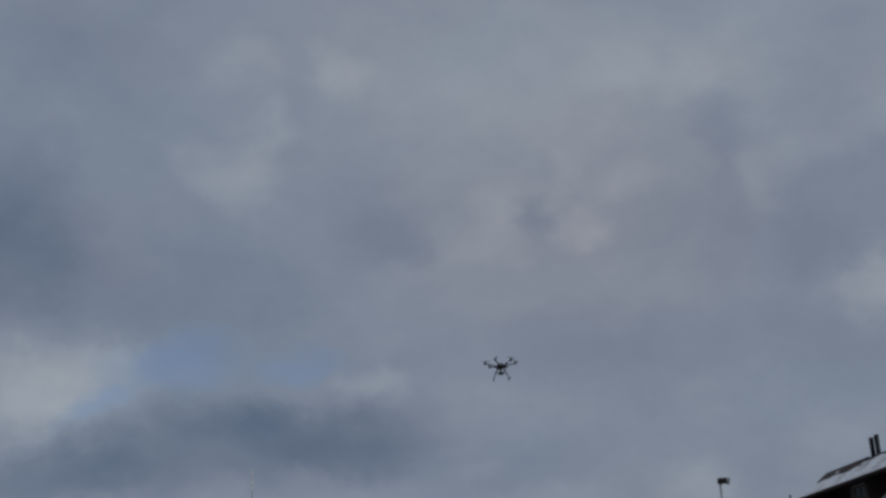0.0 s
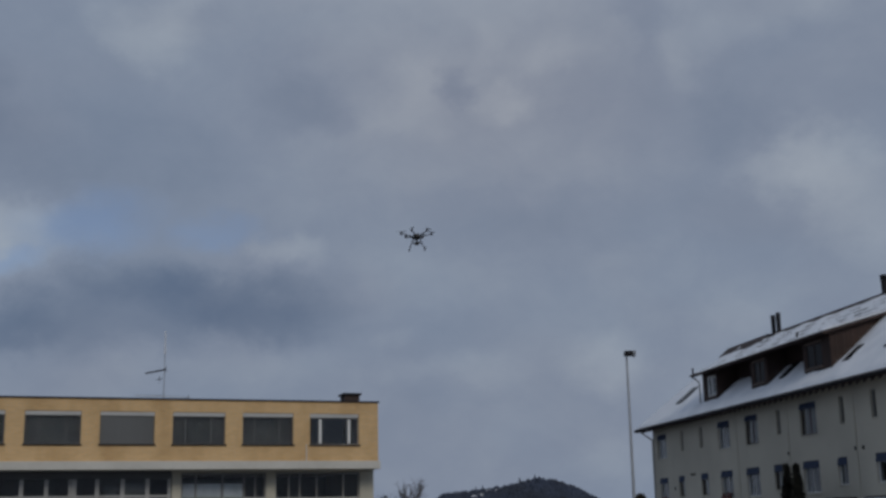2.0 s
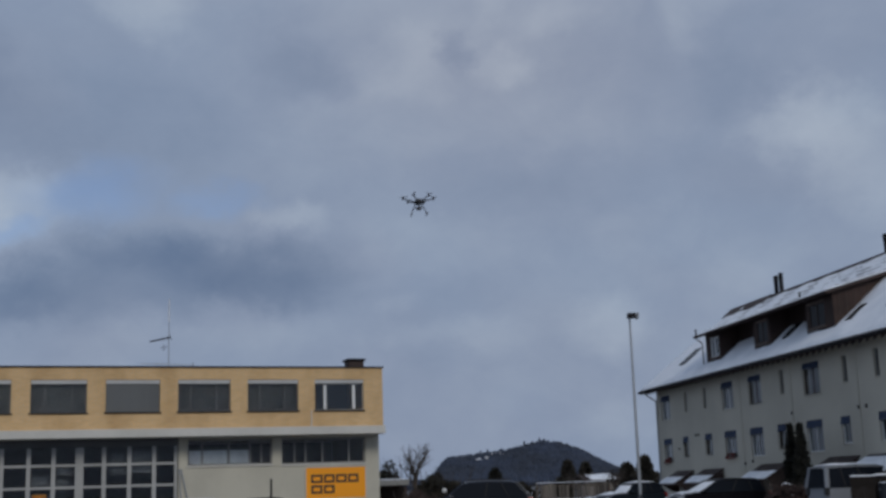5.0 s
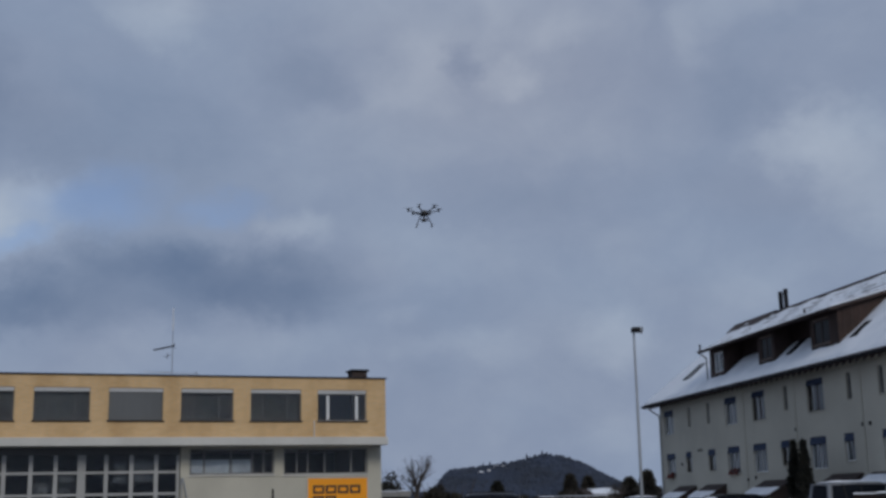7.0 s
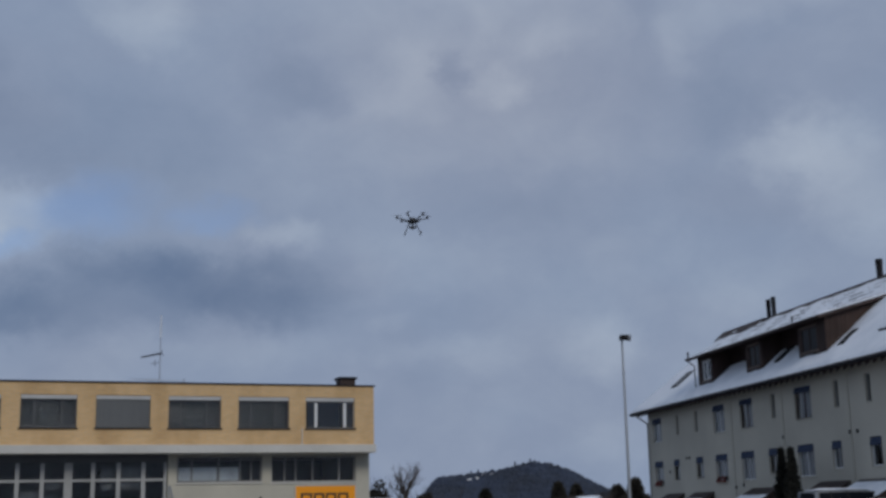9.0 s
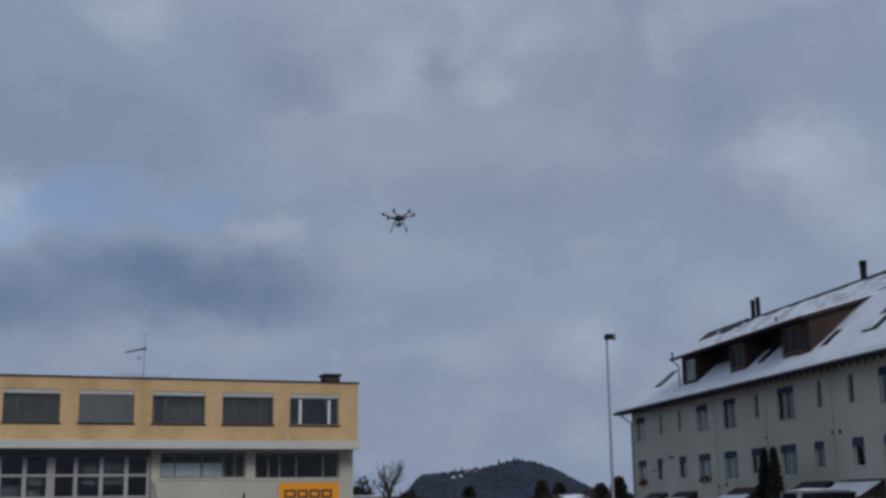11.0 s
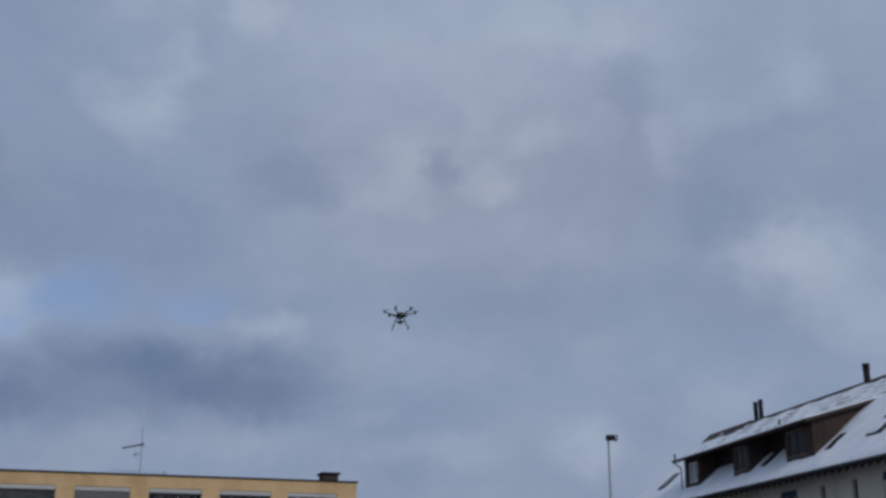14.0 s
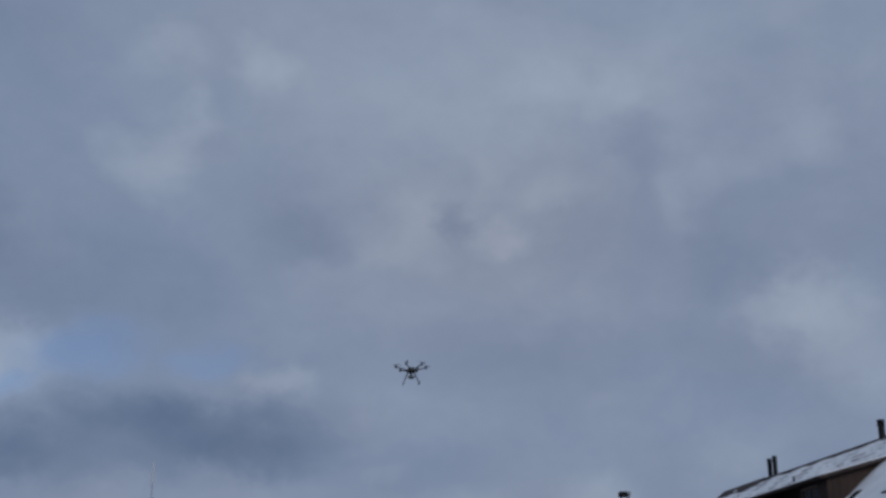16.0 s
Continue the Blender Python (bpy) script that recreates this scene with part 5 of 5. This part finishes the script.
def build_shed():
    s = thing("garden_shed", pose(9.9, 101.5, -0.22, 0, 0, 14), "low pale shed under a snowy pitched roof", "shed")
    part("wall", boxed(-1.7, 1.7, -1.4, 1.4, 0, 1.95), material("pale_shed_boards", (0.22, 0.2, 0.18), 0.85, var=0.2), s)
    part("shed_door", boxed(-0.4, 0.4, -1.45, -1.403, 0.0, 1.6), WOOD_TRIM, s)
    part("front_slope", slab(bmesh.new(), -1.9, 1.9, -1.75, 1.98, 0, 2.4, 0.08), ROOF_TILE, s)
    part("rear_slope", slab(bmesh.new(), -1.9, 1.9, 1.75, 1.98, 0.002, 2.4, 0.08), ROOF_TILE, s)
    smooth(part("roof_snow", snow_sheet(-1.2, 1.0, -1.74, 2.0, 0.0, 2.42, 0.1, 24, 8, 6.0), SNOW, s))


build_shed()


# ---- bins and board fence before the house ----
def build_bin_store():
    f = thing("board_fence", pose(13.93, 45.3, 0, 0, 0, -10), "weathered brown board fence with snow on top", "fence")
    slat = None
    for k in range(7):
        if slat is None:
            slat = part("board", boxed(0.0, 0.114, -0.015, 0.015, 0.04, 1.5), FENCE_WOOD, f)
            slat.location = (-0.42, 0, 0)
        else:
            o = new("board", slat.data)
            o.parent, o.location = f, (-0.42 + 0.12 * k, 0.006 * (k % 2), 0)
    part("rail", boxed(-0.42, 0.42, 0.024, 0.07, 1.1, 1.2), FENCE_WOOD, f)
    part("rail", boxed(-0.42, 0.42, 0.024, 0.07, 0.3, 0.4), FENCE_WOOD, f)
    smooth(part("fence_snow", snow_sheet(-0.43, 0.43, -0.06, 1.505, 0.1, 1.506, 0.04, 12, 4, 5.0, edge=0.04), SNOW, f))


build_bin_store()


def build_bin_shelter():
    """A dark frame over the waste containers, with snow along its top bar."""
    f = thing("bin_shelter", pose(14.4, 45.75, 0, 0, 0, -10), "dark open frame over the waste containers, snow on top", "shelter")
    part("top_bar", boxed(0.0, 4.6, -0.05, 0.05, 1.42, 1.52, bevel=0.01), DARK_METAL, f)
    for x in (0.06, 1.2, 2.35, 3.5, 4.55):
        part("post", boxed(x - 0.06, x + 0.06, -0.05, 0.05, 0, 1.418), DARK_METAL, f)
    part("rear_board", boxed(0.0, 4.6, 0.7, 0.74, 0.1, 1.4), FENCE_WOOD, f)
    smooth(part("bar_snow", snow_sheet(0.0, 4.6, -0.08, 1.524, 0.1, 1.525, 0.05, 30, 4, 3.0, edge=0.05), SNOW, f))


build_bin_shelter()


def waste_bin(x, y, a, logo):
    b = thing("waste_container", pose(x, y, 0, 0, 0, a) @ Matrix.Diagonal((0.66, 1, 0.95, 1)), "large grey wheeled waste container with snow on its lid", "waste container", "waste containers in a row")
    bm = bmesh.new()
    lo = [bm.verts.new(v) for v in ((-0.55, -0.42, 0.16), (0.55, -0.42, 0.16), (0.55, 0.42, 0.16), (-0.55, 0.42, 0.16))]
    hi = [bm.verts.new(v) for v in ((-0.66, -0.5, 1.18), (0.66, -0.5, 1.18), (0.66, 0.5, 1.18), (-0.66, 0.5, 1.18))]
    for i in range(4):
        bm.faces.new((lo[i], lo[(i + 1) % 4], hi[(i + 1) % 4], hi[i]))
    bm.faces.new(lo[::-1])
    bm.faces.new(hi)
    bmesh.ops.bevel(bm, geom=list(bm.edges), offset=0.035, segments=2, affect="EDGES")
    part("bin_body", bm, BIN_GREY, b)
    part("lid", boxed(-0.69, 0.69, -0.54, 0.52, 1.19, 1.3, bevel=0.04), BIN_GREY, b)
    smooth(part("lid_snow", snow_sheet(-0.66, 0.66, -0.52, 1.302, 0.5, 1.303, 0.05, 12, 8, x), SNOW, b))
    for sx in (-1, 1):
        for sy in (-1, 1):
            part("castor", rod(bmesh.new(), (sx * 0.42 - 0.03, sy * 0.32, 0.08), (sx * 0.42 + 0.03, sy * 0.32, 0.08), 0.08, n=10), RUBBER, b)
        part("lift_pin", rod(bmesh.new(), (sx * 0.64, 0, 1.05), (sx * 0.74, 0, 1.05), 0.025, n=8), GALVANISED, b)
    if logo:
        part("sticker", boxed(-0.06, 0.06, -0.525, -0.498, 0.7, 0.86), PLATE, b, "small pale sticker")


waste_bin(15.0, 45.3, -10, True)
waste_bin(16.1, 45.1, -10, False)
waste_bin(17.2, 44.9, -10, False)


# ---- small things before the brick building ----
def bollard(x, y, h, mat, label, r=0.05):
    b = thing("bollard", pose(x, y, 0), label, "bollard", "posts before the building")
    part("post", rod(bmesh.new(), (0, 0, 0), (0, 0, h), r, r * 0.9, 10), mat, b)
    part("cap", rod(bmesh.new(), (0, 0, h), (0, 0, h + 0.04), r * 1.15, r * 0.6, 10), mat, b)


bollard(-7.55, 45.2, 2.05, DARK_METAL, "thin dark steel post before the cream wall", 0.045)
bollard(-5.6, 47.4, 0.72, DARK_METAL, "short dark post near the building corner", 0.07)
bollard(-5.25, 47.8, 0.85, DARK_METAL, "short dark post near the building corner", 0.05)
bollard(-8.35, 41.2, 0.75, RED_LAMP, "short red marker post between the cars", 0.04)


def planter(x, y, a):
    p = thing("planter", pose(x, y, 0, 0, 0, a), "dark planter box with bare plants and snow", "planter")
    part("tub", boxed(-0.55, 0.55, -0.3, 0.3, 0, 0.5, bevel=0.03), DARK_METAL, p)
    rng = random.Random(int(x * 100))
    bm = bmesh.new()
    for k in range(40):
        rod(bm, (rng.uniform(-0.4, 0.4), rng.uniform(-0.2, 0.2), 0.45), (rng.uniform(-0.7, 0.7), rng.uniform(-0.4, 0.4), rng.uniform(0.7, 1.15)), 0.012, 0.004, 4)
    part("stalks", bm, TWIG, p)
    smooth(part("soil_snow", snow_sheet(-0.5, 0.5, -0.26, 0.5, 0.26, 0.501, 0.035, 16, 10, x, bare=0.09), SNOW, p))


planter(-3.3, 48.2, 20)
planter(-2.6, 50.4, 10)


def globe_lamp(x, y):
    g = thing("garden_lamp", pose(x, y, 0), "short post with a pale globe", "lamp")
    part("post", rod(bmesh.new(), (0, 0, 0), (0, 0, 1.35), 0.03, n=8), DARK_METAL, g)
    bm = bmesh.new()
    bmesh.ops.create_uvsphere(bm, u_segments=16, v_segments=10, radius=0.1, matrix=Matrix.Translation((0, 0, 1.44)))
    smooth(part("globe", bm, WHITE, g))


globe_lamp(-1.4, 52.0)
shrub(3.4, 104.0, 4.6, 1.6, 1.9, 17, "brown leafless bushes beyond the fence", tufts=1200)
shrub(-0.6, 104.0, 4.6, 1.6, 2.0, 18, "brown leafless bushes beyond the fence", tufts=1200)
shrub(6.9, 106.0, 4.2, 1.6, 2.0, 19, "brown leafless bushes beyond the fence", tufts=1200)


# ---- kerb and snow banks along the road ----
def along(pts, s):
    """The place and the way at length s along a line of points."""
    for a, b in zip(pts, pts[1:]):
        a, b = Vector(a), Vector(b)
        d = (b - a).length
        if s <= d or b == Vector(pts[-1]):
            return a + (b - a) * min(1.0, s / d), (b - a).normalized()
        s -= d


KERB_LINE = [(-4.0, 73.0), (2.9, 66.0), (8.2, 58.8), (11.0, 52.0), (12.4, 46.0), (13.4, 40.5), (14.0, 30.0)]


def snow_bank(name, pts, width, height, seed, shift=0.0):
    total = sum((Vector(b) - Vector(a)).length for a, b in zip(pts, pts[1:]))
    n = int(total / 0.22)
    bm = bmesh.new()
    rows = []
    for i in range(n + 1):
        p, w = along(pts, total * i / n - 1e-4 if i == n else total * i / n)
        side = Vector((w.y, -w.x))
        row = []
        for k in range(9):
            f = k / 8
            lump = 0.65 + 0.7 * noise.noise(Vector((i * 0.13, f * 2.0, seed))) + 0.35 * noise.noise(Vector((i * 0.5, f * 4.0, seed + 5)))
            q = p + side * (shift + width * (f - 0.5) * (1 + 0.25 * noise.noise(Vector((i * 0.21, seed, 0)))))
            row.append(bm.verts.new((q.x, q.y, -0.03 + max(0.0, height * math.sin(math.pi * f) ** 0.8 * lump))))
        rows.append(row)
    for a, b in zip(rows, rows[1:]):
        for k in range(8):
            bm.faces.new((a[k], b[k], b[k + 1], a[k + 1]))
    tagged(smooth(link_mesh(name, bm, DIRTY_SNOW)), "lumpy ploughed snow along the road edge", "snow", kind="stuff")


def build_kerb():
    k = tagged(new("kerb"), "grey granite kerb along the road", "kerb", kind="structure")
    total = sum((Vector(b) - Vector(a)).length for a, b in zip(KERB_LINE, KERB_LINE[1:]))
    stone = None
    n = int(total / 1.0)
    for i in range(n):
        p, w = along(KERB_LINE, i * total / n + 0.5)
        at = Matrix.Translation((p.x, p.y, 0)) @ Matrix.Rotation(math.atan2(w.y, w.x), 4, "Z")
        if stone is None:
            stone = part("kerb_stone", boxed(-0.49, 0.49, -0.08, 0.08, -0.1, 0.13, bevel=0.012), CONCRETE, k)
            stone.matrix_local = at
        else:
            o = new("kerb_stone", stone.data)
            o.parent, o.matrix_local = k, at


build_kerb()
snow_bank("snow_bank", KERB_LINE[:-2] + [(12.95, 42.6)], 1.1, 0.28, 2.0, -0.6)
snow_bank("snow_bank", [(1.0, 53.5), (4.5, 52.5), (8.0, 50.0), (10.5, 45.0), (11.8, 38.0)], 1.5, 0.12, 7.0, 0.6)
snow_bank("snow_bank", [(1.5, 61.5), (4.5, 59.5), (7.0, 57.0)], 0.8, 0.07, 9.0)
snow_bank("snow_bank", [(11.9, 48.5), (12.6, 46.0), (13.6, 43.0)], 1.0, 0.2, 12.0)


# ---- the wooded hill ----
def hill_height(x, y):
    """Height over the ground of the wooded hill, in its own metres."""
    rise, fall = 1 / (1 + math.exp(-(x + 66) / 7.0)), 1 / (1 + math.exp((x - 220) / 22.0))
    ridge = (36 * rise + 21 * math.exp(-((x - 126) / 60.0) ** 2)) * fall + 8 * math.exp(-((x - 100) / 300.0) ** 2) + 4 * math.exp(-((x + 14) / 42.0) ** 2) + 6 * math.exp(-((x - 62) / 38.0) ** 2)
    ridge += 2.0 * noise.noise(Vector((x * 0.02, 0.3, 0)))
    return ridge * math.exp(-((y - 60) / 110.0) ** 2)


HILL_Y = 2000.0


def build_hill():
    bm = bmesh.new()
    xs, ys = [-500 + 20 * i for i in range(61)], [-250 + 25 * i for i in range(25)]
    grid = [[bm.verts.new((x, HILL_Y + y, hill_height(x, y) - 0.5)) for x in xs] for y in ys]
    for j in range(len(ys) - 1):
        for i in range(len(xs) - 1):
            bm.faces.new((grid[j][i], grid[j][i + 1], grid[j + 1][i + 1], grid[j + 1][i]))
    tagged(smooth(link_mesh("hill", bm, HAZED_HILL)), "distant wooded hill under winter woods, haze painted in as blue", "hill", kind="structure")
    rng = random.Random(77)
    verts, faces = [], []
    for k in range(9000):
        x, y = rng.uniform(-120, 330), rng.uniform(-90, 75)
        if 30 < x < 75 and rng.random() < 0.35 and y > -40:
            continue
        z = hill_height(x, y)
        if z < 2.0:
            continue
        conifer = noise.noise(Vector((x * 0.03, y * 0.05, 4.0))) + rng.uniform(-0.5, 0.5) > 0.25
        h, r = (rng.uniform(5.0, 9.5), rng.uniform(1.8, 3.0)) if conifer else (rng.uniform(3.5, 7.0), rng.uniform(2.6, 4.6))
        if -10 < x < 120 and y > 15 and rng.random() < 0.09:
            h *= 1.7
        m = 6
        base = len(verts)
        for t, (fz, fr) in enumerate(((0.0, 1.1), (0.4, 0.95), (0.75, 0.62))):
            for i in range(m):
                a = 2 * math.pi * i / m + t * 0.5
                q = r * fr * rng.uniform(0.75, 1.2)
                verts.append((x + q * math.cos(a), HILL_Y + y + q * math.sin(a), z - 1 + h * fz))
        verts.append((x + rng.uniform(-0.8, 0.8), HILL_Y + y, z - 1 + h))
        for t in range(2):
            for i in range(m):
                j = (i + 1) % m
                faces.append((base + t * m + i, base + t * m + j, base + (t + 1) * m + j, base + (t + 1) * m + i))
        for i in range(m):
            faces.append((base + 2 * m + i, base + 2 * m + (i + 1) % m, base + 3 * m))
    me = bpy.data.meshes.new("far_wood")
    me.from_pydata(verts, [], faces)
    me.materials.append(HAZED_FOREST)
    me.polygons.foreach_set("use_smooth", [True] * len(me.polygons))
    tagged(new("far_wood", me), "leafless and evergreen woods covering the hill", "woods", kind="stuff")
    for x, y, k in ((4, 10, 1.0), (16, 20, 0.7), (29, 40, 0.9), (41, 35, 0.7)):
        h = thing("hill_house", pose(x, HILL_Y + y, hill_height(x, y) + 2.2) @ Matrix.Scale(k, 4), "small white house among the hill trees", "house", "houses on the hill")
        part("wall", boxed(-4.5, 4.5, -4, 4, -6, 2), WHITE, h)
        part("roof", extrude_profile(bmesh.new(), [(-5.2, 1.9), (5.2, 1.9), (0, 4.6)], -5, 5), SNOW, h)
    # low belt of trees and roofs along the foot of the hill
    verts, faces = [], []
    for k in range(900):
        x, y = rng.uniform(-260, 420), rng.uniform(-30, 30) + 700
        x *= 0.55
        h, r = rng.uniform(2.5, 7.0), rng.uniform(1.5, 3.2)
        base, m = len(verts), 5
        for t, (fz, fr) in enumerate(((0.0, 0.6), (0.45, 1.0))):
            for i in range(m):
                a = 2 * math.pi * i / m + t
                q = r * fr * rng.uniform(0.7, 1.2)
                verts.append((x + q * math.cos(a), y + q * math.sin(a), h * fz - 0.1))
        verts.append((x, y, h))
        for i in range(m):
            j = (i + 1) % m
            faces.append((base + i, base + j, base + m + j, base + m + i))
            faces.append((base + m + i, base + m + j, base + 2 * m))
    me = bpy.data.meshes.new("far_hedge")
    me.from_pydata(verts, [], faces)
    me.materials.append(HAZED_FOREST)
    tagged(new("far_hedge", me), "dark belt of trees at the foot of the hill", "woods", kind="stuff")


build_hill()
